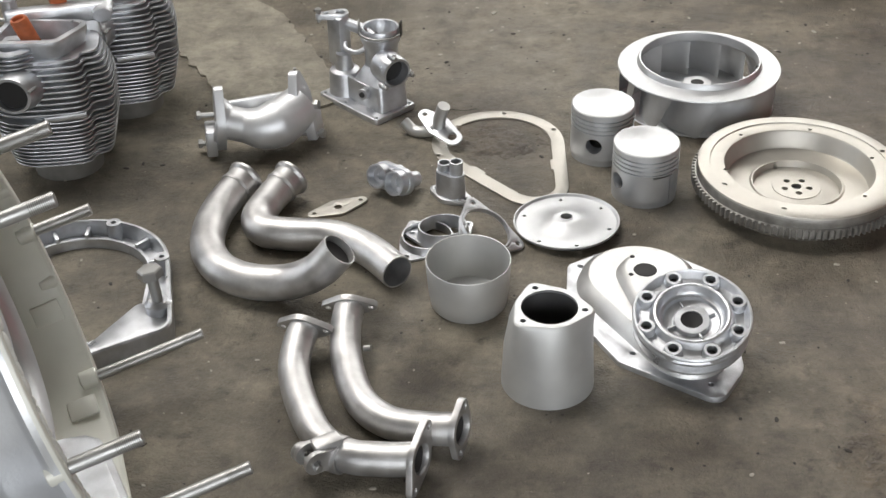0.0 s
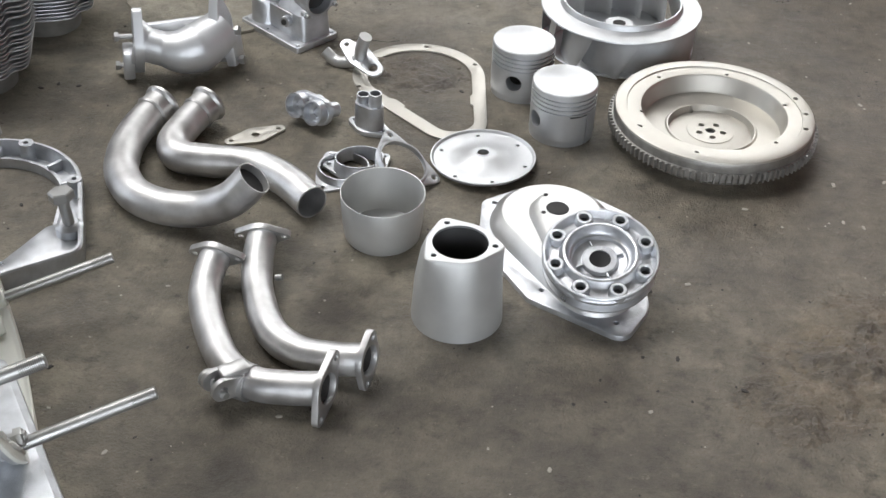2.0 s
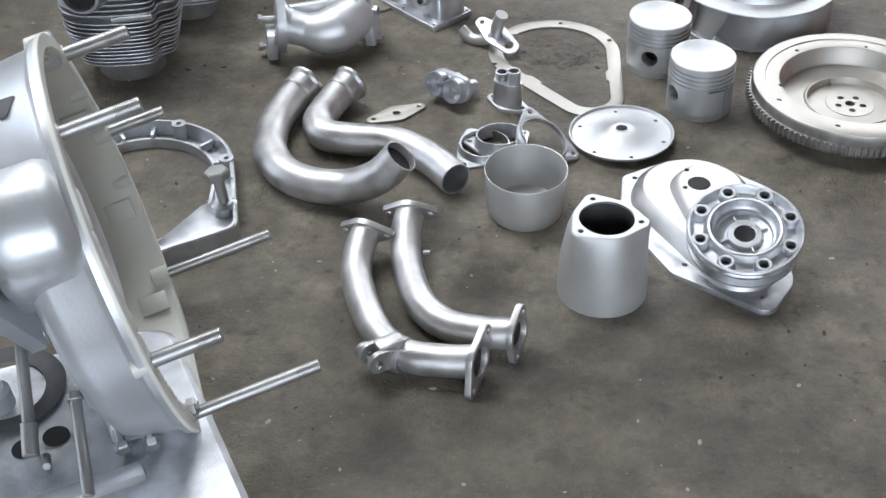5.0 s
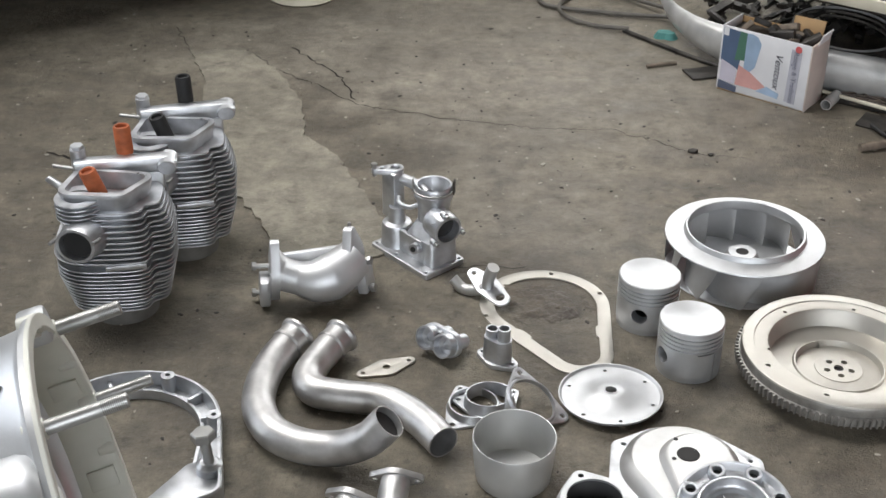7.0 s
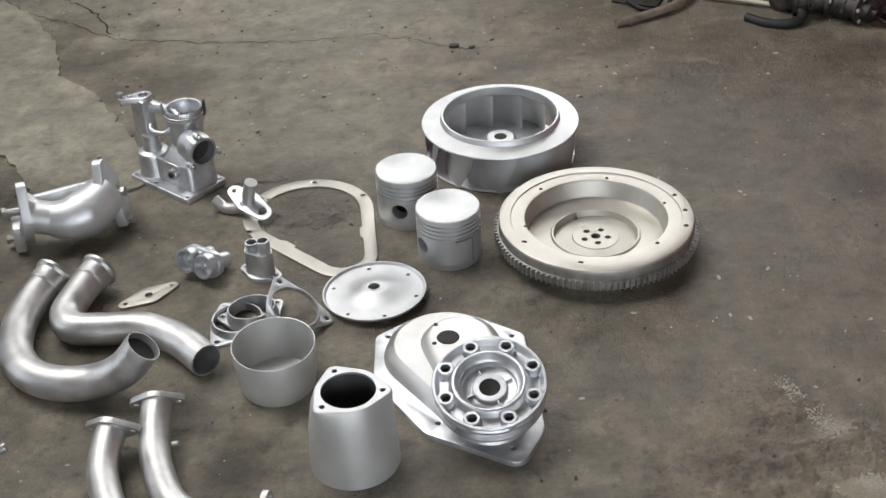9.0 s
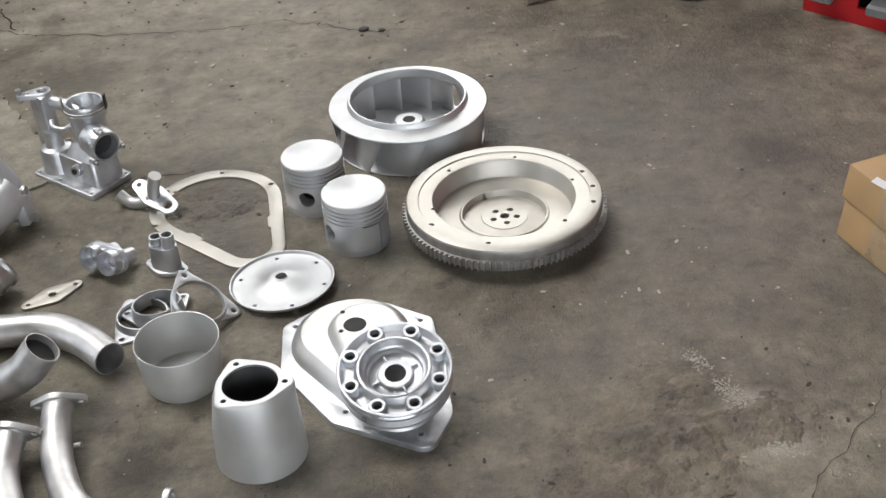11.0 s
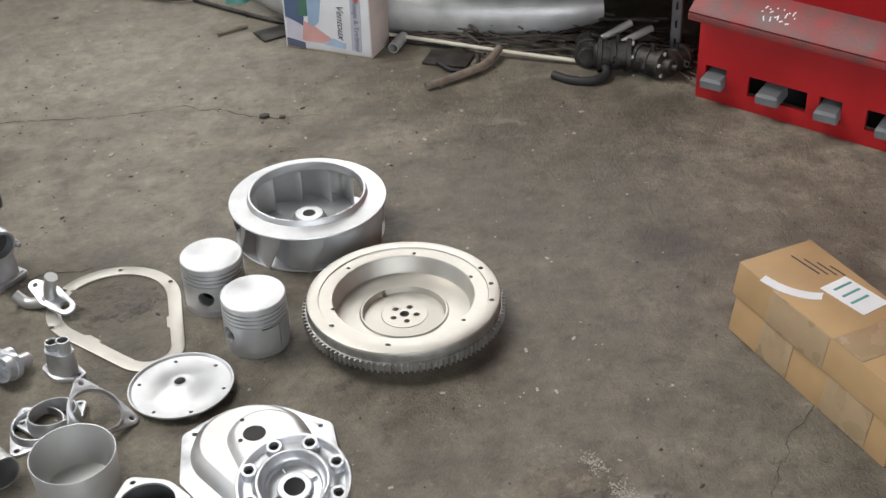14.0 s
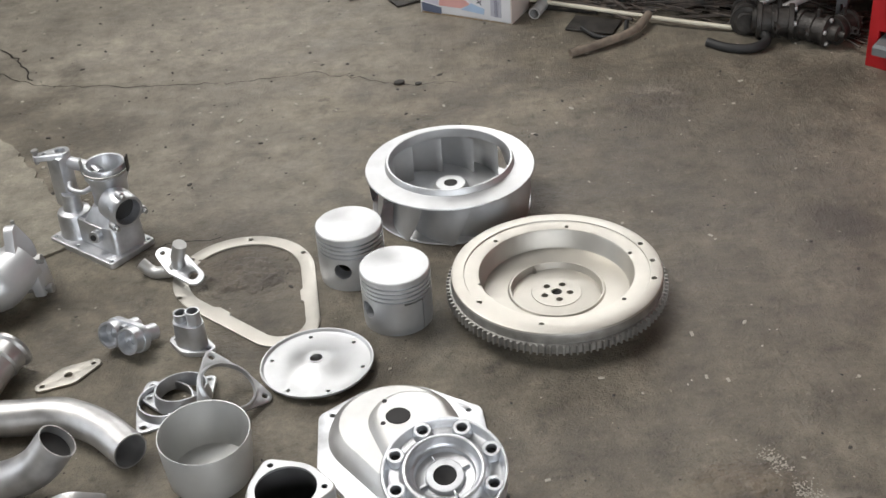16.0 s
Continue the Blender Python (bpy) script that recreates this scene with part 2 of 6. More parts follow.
def join(*bms):
    out = bmesh.new()
    for b in bms:
        me = bpy.data.meshes.new("tmp")
        b.to_mesh(me)
        b.free()
        out.from_mesh(me)
        bpy.data.meshes.remove(me)
    return out


def box(sx, sy, sz, at=(0, 0, 0), bevel=0.0, rz=0.0, seg=2):
    """A bevelled block; at is the middle of its underside."""
    bm = bmesh.new()
    bmesh.ops.create_cube(bm, size=1.0, matrix=Matrix.Diagonal((sx, sy, sz, 1)))
    if bevel:
        bmesh.ops.bevel(bm, geom=bm.edges[:], offset=bevel, segments=seg, affect="EDGES", profile=0.5)
    return move(bm, pose(at[0], at[1], at[2] + sz / 2, 0, 0, rz))


def rod(a, b, r, n=20, r2=None, bevel=0.0):
    """A solid round bar from a to b."""
    a, b = Vector(a), Vector(b)
    h = (b - a).length
    r2 = r if r2 is None else r2
    e = bevel or min(r, h) * 0.12
    bm = lathe([(0, 0), (r - e, 0), (r, e), (r2, h - e), (r2 - e, h), (0, h)], n)
    return move(bm, Matrix.Translation(a) @ (b - a).to_track_quat("Z", "Y").to_matrix().to_4x4())


def pipe(a, b, r, wall=0.003, n=28):
    """A hollow round tube from a to b."""
    a, b = Vector(a), Vector(b)
    h = (b - a).length
    bm = lathe([(r, 0), (r, h), (r - wall, h), (r - wall, 0)], n, close=True)
    return move(bm, Matrix.Translation(a) @ (b - a).to_track_quat("Z", "Y").to_matrix().to_4x4())


def spline(points, steps=10):
    p = [Vector(q) for q in points]
    p = [2 * p[0] - p[1]] + p + [2 * p[-1] - p[-2]]
    out = []
    for i in range(1, len(p) - 2):
        for s in range(steps):
            t = s / steps
            a, b, c, d = p[i - 1], p[i], p[i + 1], p[i + 2]
            out.append(0.5 * (2 * b + (c - a) * t + (2 * a - 5 * b + 4 * c - d) * t * t + (3 * b - a - 3 * c + d) * t ** 3))
    out.append(p[-2])
    return out


def swept(points, radius, n=24, wall=0.0, steps=10, radii=None):
    """A round tube along a smooth path; with a wall it is hollow and open at both ends."""
    path = spline(points, steps)
    bm = bmesh.new()
    up = None
    shells = []
    for off in ((0.0, wall) if wall else (0.0,)):
        rings, up = [], None
        for i, q in enumerate(path):
            d = (path[min(i + 1, len(path) - 1)] - path[max(i - 1, 0)]).normalized()
            if up is None:
                up = d.orthogonal().normalized()
            up = (up - d * up.dot(d)).normalized()
            side = d.cross(up)
            r = radius
            if radii:
                f = i / (len(path) - 1) * (len(radii) - 1)
                k = min(int(f), len(radii) - 2)
                r = radii[k] + (radii[k + 1] - radii[k]) * (f - k)
            r -= off
            rings.append([bm.verts.new(q + up * (r * math.cos(a)) + side * (r * math.sin(a))) for a in (2 * math.pi * k / n for k in range(n))])
        for a, b in zip(rings, rings[1:]):
            for k in range(n):
                bm.faces.new((a[k], a[(k + 1) % n], b[(k + 1) % n], b[k]))
        shells.append(rings)
    if wall:
        for e in (0, -1):
            a, b = shells[0][e], shells[1][e]
            for k in range(n):
                bm.faces.new((a[k], a[(k + 1) % n], b[(k + 1) % n], b[k]))
    else:
        bm.faces.new(shells[0][0][::-1])
        bm.faces.new(shells[0][-1])
    return bm


def belt(circles, n=48):
    """The outline that a belt takes round some circles (x, y, r)."""
    pts = [(x + r * math.cos(2 * math.pi * k / n), y + r * math.sin(2 * math.pi * k / n)) for x, y, r in circles for k in range(n)]
    pts = sorted(set((round(a, 6), round(b, 6)) for a, b in pts))

    def half(seq):
        out = []
        for q in seq:
            while len(out) > 1 and (out[-1][0] - out[-2][0]) * (q[1] - out[-2][1]) - (out[-1][1] - out[-2][1]) * (q[0] - out[-2][0]) <= 1e-10:
                out.pop()
            out.append(q)
        return out[:-1]
    return half(pts) + half(pts[::-1])


def ring_pts(x, y, r, n=20):
    return [(x + r * math.cos(2 * math.pi * k / n), y + r * math.sin(2 * math.pi * k / n)) for k in range(n)]


def inside(p, loop):
    hit = False
    for k in range(len(loop)):
        (x0, y0), (x1, y1) = loop[k - 1], loop[k]
        if (y0 > p[1]) != (y1 > p[1]) and p[0] < x0 + (p[1] - y0) / (y1 - y0) * (x1 - x0):
            hit = not hit
    return hit


def plate(outer, holes=(), z0=0.0, z1=0.004, bevel=0.0):
    """A flat plate of an outline with holes right through it."""
    pts, edges = [], []
    for loop in (outer, *holes):
        n0 = len(pts)
        pts += [Vector(q) for q in loop]
        edges += [(n0 + k, n0 + (k + 1) % len(loop)) for k in range(len(loop))]
    vs, _, tris, *_ = delaunay_2d_cdt(pts, edges, [], 1, 1e-6)
    bm = bmesh.new()
    made = [bm.verts.new((v.x, v.y, z0)) for v in vs]
    for tri in tris:
        c = sum((vs[k] for k in tri), Vector((0, 0))) / len(tri)
        if inside(c, outer) and not any(inside(c, h) for h in holes):
            bm.faces.new([made[k] for k in tri])
    for v in [v for v in bm.verts if not v.link_faces]:
        bm.verts.remove(v)
    got = bmesh.ops.extrude_face_region(bm, geom=bm.faces[:])
    bmesh.ops.translate(bm, vec=(0, 0, z1 - z0), verts=[v for v in got["geom"] if isinstance(v, bmesh.types.BMVert)])
    bmesh.ops.recalc_face_normals(bm, faces=bm.faces)
    if bevel:
        rim = [e for e in bm.edges if len(e.link_faces) == 2 and abs(e.calc_face_angle(0)) > 1.2 and abs(e.verts[0].co.z - z1) < 1e-6 and abs(e.verts[1].co.z - z1) < 1e-6]
        bmesh.ops.bevel(bm, geom=rim, offset=bevel, segments=2, affect="EDGES", profile=0.5)
    return bm


def loft(levels, cap=True, bottom=False):
    """Skins a stack of outlines [(outline, z)] with the same number of points."""
    bm = bmesh.new()
    rings = [[bm.verts.new((x, y, z)) for x, y in o] for o, z in levels]
    n = len(rings[0])
    for a, b in zip(rings, rings[1:]):
        for k in range(n):
            bm.faces.new((a[k], a[(k + 1) % n], b[(k + 1) % n], b[k]))
    if cap:
        bm.faces.new(rings[-1])
    if bottom:
        bm.faces.new(rings[0][::-1])
    return bm


def resample(loop, n=72, start=0.0):
    """n evenly spaced points of an outline, from the angle start about its middle."""
    cx, cy = sum(p[0] for p in loop) / len(loop), sum(p[1] for p in loop) / len(loop)
    k0 = min(range(len(loop)), key=lambda k: abs(math.atan2(loop[k][1] - cy, loop[k][0] - cx) - start))
    loop = loop[k0:] + loop[:k0]
    seg = [math.dist(loop[k], loop[(k + 1) % len(loop)]) for k in range(len(loop))]
    total, out, k, run = sum(seg), [], 0, 0.0
    for i in range(n):
        want = total * i / n
        while run + seg[k] < want:
            run += seg[k]
            k += 1
        f = (want - run) / max(seg[k], 1e-9)
        a, b = loop[k], loop[(k + 1) % len(loop)]
        out.append((a[0] + (b[0] - a[0]) * f, a[1] + (b[1] - a[1]) * f))
    return out


def radial(loop, cx, cy, n=96):
    """n points of a convex outline at even angles about (cx, cy)."""
    out = []
    for i in range(n):
        a = 2 * math.pi * i / n
        c, s = math.cos(a), math.sin(a)
        best = 0.0
        for k in range(len(loop)):
            (x0, y0), (x1, y1) = loop[k - 1], loop[k]
            ex, ey = x1 - x0, y1 - y0
            den = c * ey - s * ex
            if abs(den) > 1e-12:
                t = ((x0 - cx) * ey - (y0 - cy) * ex) / den
                u = ((x0 - cx) * s - (y0 - cy) * c) / den
                if t > 0 and -1e-6 <= u <= 1 + 1e-6:
                    best = max(best, t)
        out.append((cx + best * c, cy + best * s))
    return out


def cut(bm, *cutters):
    """The solid less the cutters, worked out once into a plain mesh."""
    obs = []
    for b in (bm, *cutters):
        bmesh.ops.recalc_face_normals(b, faces=b.faces)
        me = bpy.data.meshes.new("tmp")
        b.to_mesh(me)
        b.free()
        obs.append(new("tmp", me))
    for o in obs[1:]:
        md = obs[0].modifiers.new("b", "BOOLEAN")
        md.operation, md.object, md.solver = "DIFFERENCE", o, "EXACT"
    got = bpy.data.meshes.new_from_object(obs[0].evaluated_get(bpy.context.evaluated_depsgraph_get()))
    out = bmesh.new()
    out.from_mesh(got)
    for o in obs:
        me = o.data
        bpy.data.objects.remove(o)
        bpy.data.meshes.remove(me)
    bpy.data.meshes.remove(got)
    return out


def hexa(r, h, at=(0, 0, 0)):
    """A hexagon nut or bolt head with chamfered corners."""
    bm = lathe([(0, 0), (r * 0.98, 0), (r, h * 0.1), (r, h * 0.85), (r * 0.88, h), (0, h)], 6)
    return move(bm, Matrix.Translation(at))


def aim(a, d):
    """A pose at a whose z axis points along d."""
    return Matrix.Translation(a) @ Vector(d).to_track_quat("Z", "Y").to_matrix().to_4x4()


def bolt(parent, a, d, r=0.0035, length=0.02, head=True, name="bolt"):
    bm = rod((0, 0, 0), (0, 0, length), r, 14)
    if head:
        bm = join(bm, hexa(r * 1.9, r * 1.5, (0, 0, length)))
    return part(name, bm, STUD, parent, "bare steel bolt", aim(a, d))


# ---------------------------------------------------------------- setting
def quad(x0, y0, x1, y1, z0, z1):
    return box(x1 - x0, y1 - y0, z1 - z0, ((x0 + x1) / 2, (y0 + y1) / 2, z0))


single("floor", quad(-5, -4, 4.5, 6.2, -0.2, 0), FLOOR, "stained brown-grey workshop concrete floor", "floor", kind="structure")
single("wall_north", join(quad(-5, 6.2, 4.5, 6.4, -0.2, 1.3), quad(-5, 6.2, -3.95, 6.4, 1.3, 3.4), quad(3.15, 6.2, 4.5, 6.4, 1.3, 3.4), quad(-3.95, 6.2, 3.15, 6.4, 3.28, 3.4)), WALL, "grimy plastered back wall with a long high window opening", "wall", kind="structure")
single("wall_east", quad(4.5, -4, 4.7, 6.4, -0.2, 3.4), WALL, "grimy plastered side wall", "wall", kind="structure")
single("wall_west", join(quad(-5.2, -4, -5, 0.2, -0.2, 3.4), quad(-5.2, 4.6, -5, 6.4, -0.2, 3.4), quad(-5.2, 0.2, -5, 4.6, 2.9, 3.4)), WALL,
       "plastered side wall with a wide gateway", "wall", kind="structure")
single("wall_south", join(quad(-5, -4.2, -3, -4, -0.2, 3.4), quad(2.6, -4.2, 4.5, -4, -0.2, 3.4), quad(-3, -4.2, 2.6, -4, 2.9, 3.4)), WALL,
       "plastered front wall with a wide gateway", "wall", kind="structure")
single("ceiling", join(quad(-5.2, -4.2, -2.55, 6.4, 3.4, 3.5), quad(0.15, -4.2, 4.7, 6.4, 3.4, 3.5), quad(-2.55, -4.2, 0.15, 1.75, 3.4, 3.5), quad(-2.55, 4.05, 0.15, 6.4, 3.4, 3.5)),
       WALL, "workshop ceiling with a skylight opening", "ceiling", kind="structure")
single("ground", quad(-60, -60, 60, 60, -0.35, -0.21), FLOOR, "yard ground outside the workshop", "ground", kind="structure")


def ragged(cx, cy, rx, ry, seed, n=40, rough=0.25):
    rnd = random.Random(seed)
    ph = [rnd.uniform(0, 6.28) for _ in range(5)]
    out = []
    for k in range(n):
        a = 2 * math.pi * k / n
        f = 1 + rough * sum(math.sin((j + 2) * a + ph[j]) / (j + 2) for j in range(5)) + rnd.uniform(-0.04, 0.04)
        out.append((cx + rx * f * math.cos(a), cy + ry * f * math.sin(a)))
    return out


def slab(outline, z0, z1):
    return plate(outline, (), z0, z1)


def wobble(points, seed, step=0.012, amp=0.006):
    """A ragged line through the points."""
    rnd = random.Random(seed)
    out = []
    for a, b in zip(points, points[1:]):
        n = max(2, int(math.dist(a, b) / step))
        for k in range(n):
            t = k / n
            out.append((a[0] + (b[0] - a[0]) * t + rnd.uniform(-amp, amp), a[1] + (b[1] - a[1]) * t + rnd.uniform(-amp, amp)))
    return out + [points[-1]]


patch_line = wobble([(-0.36, 2.49), (-0.30, 2.36), (-0.27, 2.22), (-0.20, 2.14), (-0.15, 2.03), (-0.10, 1.93), (-0.07, 1.84), (-0.16, 1.77), (-0.255, 1.82), (-0.29, 1.90),
                     (-0.35, 2.0), (-0.42, 2.12), (-0.47, 2.30), (-0.50, 2.45), (-0.56, 2.59), (-0.45, 2.60), (-0.36, 2.49)], 4, amp=0.004)
single("concrete_patch", slab(patch_line[:-1], 0.0005, 0.004), PATCH, "pale newer concrete patch with a broken edge", "concrete", kind="structure")


def crack(points, seed, w=0.003, amp=0.005):
    line = wobble(points, seed, amp=amp)
    rnd = random.Random(seed + 99)
    bm = bmesh.new()
    prev = None
    for i, (x, y) in enumerate(line):
        ww = w * rnd.uniform(0.35, 1.3)
        a, b = line[max(i - 1, 0)], line[min(i + 1, len(line) - 1)]
        d = Vector((b[0] - a[0], b[1] - a[1], 0)).normalized()
        nrm = Vector((-d.y, d.x, 0))
        pair = (bm.verts.new(Vector((x, y, 0.0012)) + nrm * ww), bm.verts.new(Vector((x, y, 0.0012)) - nrm * ww))
        if prev:
            bm.faces.new((prev[0], prev[1], pair[1], pair[0]))
        prev = pair
    single("floor_crack", bm, CRACK, "dirt-filled crack in the concrete floor", "crack", kind="structure")


crack([(-0.62, 2.72), (-0.56, 2.59), (-0.45, 2.60), (-0.36, 2.50), (-0.28, 2.44), (-0.20, 2.36), (-0.06, 2.32), (0.045, 2.30), (0.16, 2.28), (0.28, 2.285), (0.42, 2.20), (0.5, 2.19)], 1, 0.0009, 0.006)
crack([(-0.31, 1.98), (-0.28, 1.93), (-0.265, 1.87), (-0.24, 1.83), (-0.22, 1.79)], 2, 0.0055, 0.004)
crack([(-0.70, 2.12), (-0.62, 2.09), (-0.50, 2.03), (-0.43, 2.03)], 3, 0.003)
crack([(-0.36, 2.62), (-0.25, 2.5), (-0.20, 2.38)], 5, 0.0018)
crack([(0.12, 1.80), (0.05, 1.80), (-0.02, 1.78)], 6, 0.0008)
crack([(0.72, 0.96), (0.76, 1.03), (0.86, 1.12), (0.93, 1.22), (1.02, 1.30)], 7, 0.00045, 0.004)

def spall(cx, cy, rx, ry, seed, lift=0.006):
    """A crumbled patch: rough lumps that sink below the floor towards its edge."""
    bm = bmesh.new()
    n = 64
    rows = []
    for i in range(n + 1):
        row = []
        for k in range(n + 1):
            u, v = 2 * i / n - 1, 2 * k / n - 1
            x, y = cx + u * rx * 1.4, cy + v * ry * 1.4
            q = Vector((x * 55 + seed, y * 55, seed))
            z = lift * 0.6 * noise.fractal(q, 1.0, 2.0, 5) + 0.35 * lift * noise.noise(q * 5.5) + lift * (0.55 - 1.0 * (u * u + v * v) + 0.7 * noise.noise(q * 0.35))
            row.append(bm.verts.new((x, y, max(z, -0.004))))
        rows.append(row)
    for a, b in zip(rows, rows[1:]):
        for k in range(n):
            if max(w.co.z for w in (a[k], b[k], b[k + 1], a[k + 1])) > -0.001:
                bm.faces.new((a[k], b[k], b[k + 1], a[k + 1]))
    single("floor_spall", bm, ROUGH, "crumbling spalled patch of the concrete floor", "concrete", kind="structure", angle=60)


spall(0.15, 1.715, 0.055, 0.045, 3)
spall(0.615, 1.115, 0.085, 0.065, 5)
spall(0.655, 1.205, 0.060, 0.032, 8, 0.005)
spall(0.545, 1.055, 0.060, 0.045, 12, 0.005)
spall(0.74, 1.12, 0.045, 0.035, 15, 0.004)
spall(0.79, 2.05, 0.07, 0.03, 18, 0.002)

rnd = random.Random(7)
grit, pale = bmesh.new(), bmesh.new()
for k in range(1100):
    x, y = rnd.uniform(-0.9, 1.25), rnd.uniform(0.85, 2.75)
    s = rnd.choice((0.0009, 0.0011, 0.0013, 0.0016, 0.0024))
    dst = pale if rnd.random() < 0.45 else grit
    m = pose(x, y, s * 0.35, 0, 0, rnd.uniform(0, 360)) @ Matrix.Diagonal((s * rnd.uniform(0.8, 2.2), s, s * 0.6, 1))
    bmesh.ops.create_icosphere(dst, subdivisions=1, radius=1, matrix=m)
for k in range(170):
    x, y = rnd.uniform(-0.75, 0.75), rnd.uniform(1.95, 2.85)
    s = rnd.choice((0.0014, 0.0018, 0.0026, 0.0034))
    bmesh.ops.create_icosphere(pale if k % 3 else grit, subdivisions=1, radius=1, matrix=pose(x, y, s * 0.2, 0, 0, 37 * k) @ Matrix.Diagonal((s * rnd.uniform(0.8, 2.0), s, s * 0.4, 1)))
for k in range(900):
    f = rnd.random()
    x, y = 0.690 + 0.055 * f + rnd.gauss(0, 0.006), 1.250 - 0.180 * f + rnd.gauss(0, 0.006)
    s = rnd.choice((0.0004, 0.0006, 0.0009))
    bmesh.ops.create_icosphere(pale, subdivisions=1, radius=1, matrix=pose(x, y, 0.0004, 0, 0, 300 * f) @ Matrix.Diagonal((s * 1.6, s, 0.0007, 1)))
for x, y, s in ((0.46, 1.252, 0.005), (0.69, 1.37, 0.005), (0.668, 1.38, 0.005), (0.675, 1.46, 0.006), (0.76, 1.66, 0.005), (0.94, 2.08, 0.006), (0.065, 1.985, 0.0055), (0.15, 2.14, 0.009)):
    bmesh.ops.create_cube(pale, size=1.6, matrix=pose(x, y, s * 0.12, 3, 4, 400 * x) @ Matrix.Diagonal((s * 0.75, s * 0.38, s * 0.2, 1)))
for x, y, s in ((0.41, 2.21, 0.008), (0.44, 2.20, 0.005), (0.50, 1.96, 0.005)):
    bmesh.ops.create_icosphere(grit, subdivisions=1, radius=1, matrix=pose(x, y, s * 0.3, 0, 0, 40 * x) @ Matrix.Diagonal((s * 1.3, s, s * 0.6, 1)))
single("floor_grit", grit, plain("dark_grit", (0.04, 0.035, 0.03)), "scattered dark crumbs and grit on the floor", "grit", kind="stuff")
single("floor_crumbs", pale, plain("pale_grit", (0.42, 0.39, 0.33)), "scattered pale chips and paper crumbs on the floor", "debris", kind="stuff")


# ---------------------------------------------------------------- fan wheel
def fan_wheel():
    t = thing("blower_fan", "silver centrifugal cooling fan wheel with curved blades", "fan", pose(0.4415, 1.823, 0, 0, 0, 20))
    part("back_disc", lathe([(0.012, 0.002), (0.1095, 0.0), (0.1105, 0.0012), (0.1095, 0.0026), (0.03, 0.005), (0.012, 0.005)], 96, close=True), FAN, t)
    part("hub", lathe([(0.010, 0.004), (0.034, 0.004), (0.030, 0.010), (0.023, 0.028), (0.020, 0.031), (0.0095, 0.031)], 48, close=True), FAN, t)
    part("bore", lathe([(0.0094, 0.006), (0.0094, 0.0313), (0, 0.0302)], 24), SHADE_BLACK, t, "shaft bore with its shade painted black")
    part("shroud", lathe([(0.1158, 0.0573), (0.1150, 0.0590), (0.100, 0.0610), (0.0885, 0.0625), (0.0870, 0.0690), (0.0858, 0.0705), (0.0835, 0.0700), (0.0825, 0.0600), (0.0835, 0.0570), (0.114, 0.0555)], 128, close=True),
         FAN, t, "flat silver inlet shroud ring")
    n = 11
    for k in range(n):
        bm = bmesh.new()
        rows = []
        for i in range(9):
            f = i / 8
            r = 0.080 + 0.032 * f
            a = 0.92 * (f - 0.5) - 0.06 * math.sin(math.pi * f)
            for s in (-0.0014, 0.0014):
                rows.append([bm.verts.new((r * math.cos(a + s / r - lean), r * math.sin(a + s / r - lean), z)) for z, lean in ((0.0, 0.22 * f), (0.0188, 0.13 * f), (0.0376, 0.05 * f), (0.0565, 0.0))])
        for i in range(8):
            for j in (0, 1):
                p, q = rows[2 * i + j], rows[2 * i + 2 + j]
                for h in range(3):
                    bm.faces.new((p[h], q[h], q[h + 1], p[h + 1]))
        for e in (0, 16):
            for h in range(3):
                bm.faces.new((rows[e][h], rows[e + 1][h], rows[e + 1][h + 1], rows[e][h + 1]))
        part("blade", bm, FAN, t, "", pose(0, 0, 0, 0, 0, 360 * k / n))
    return t


fan_wheel()


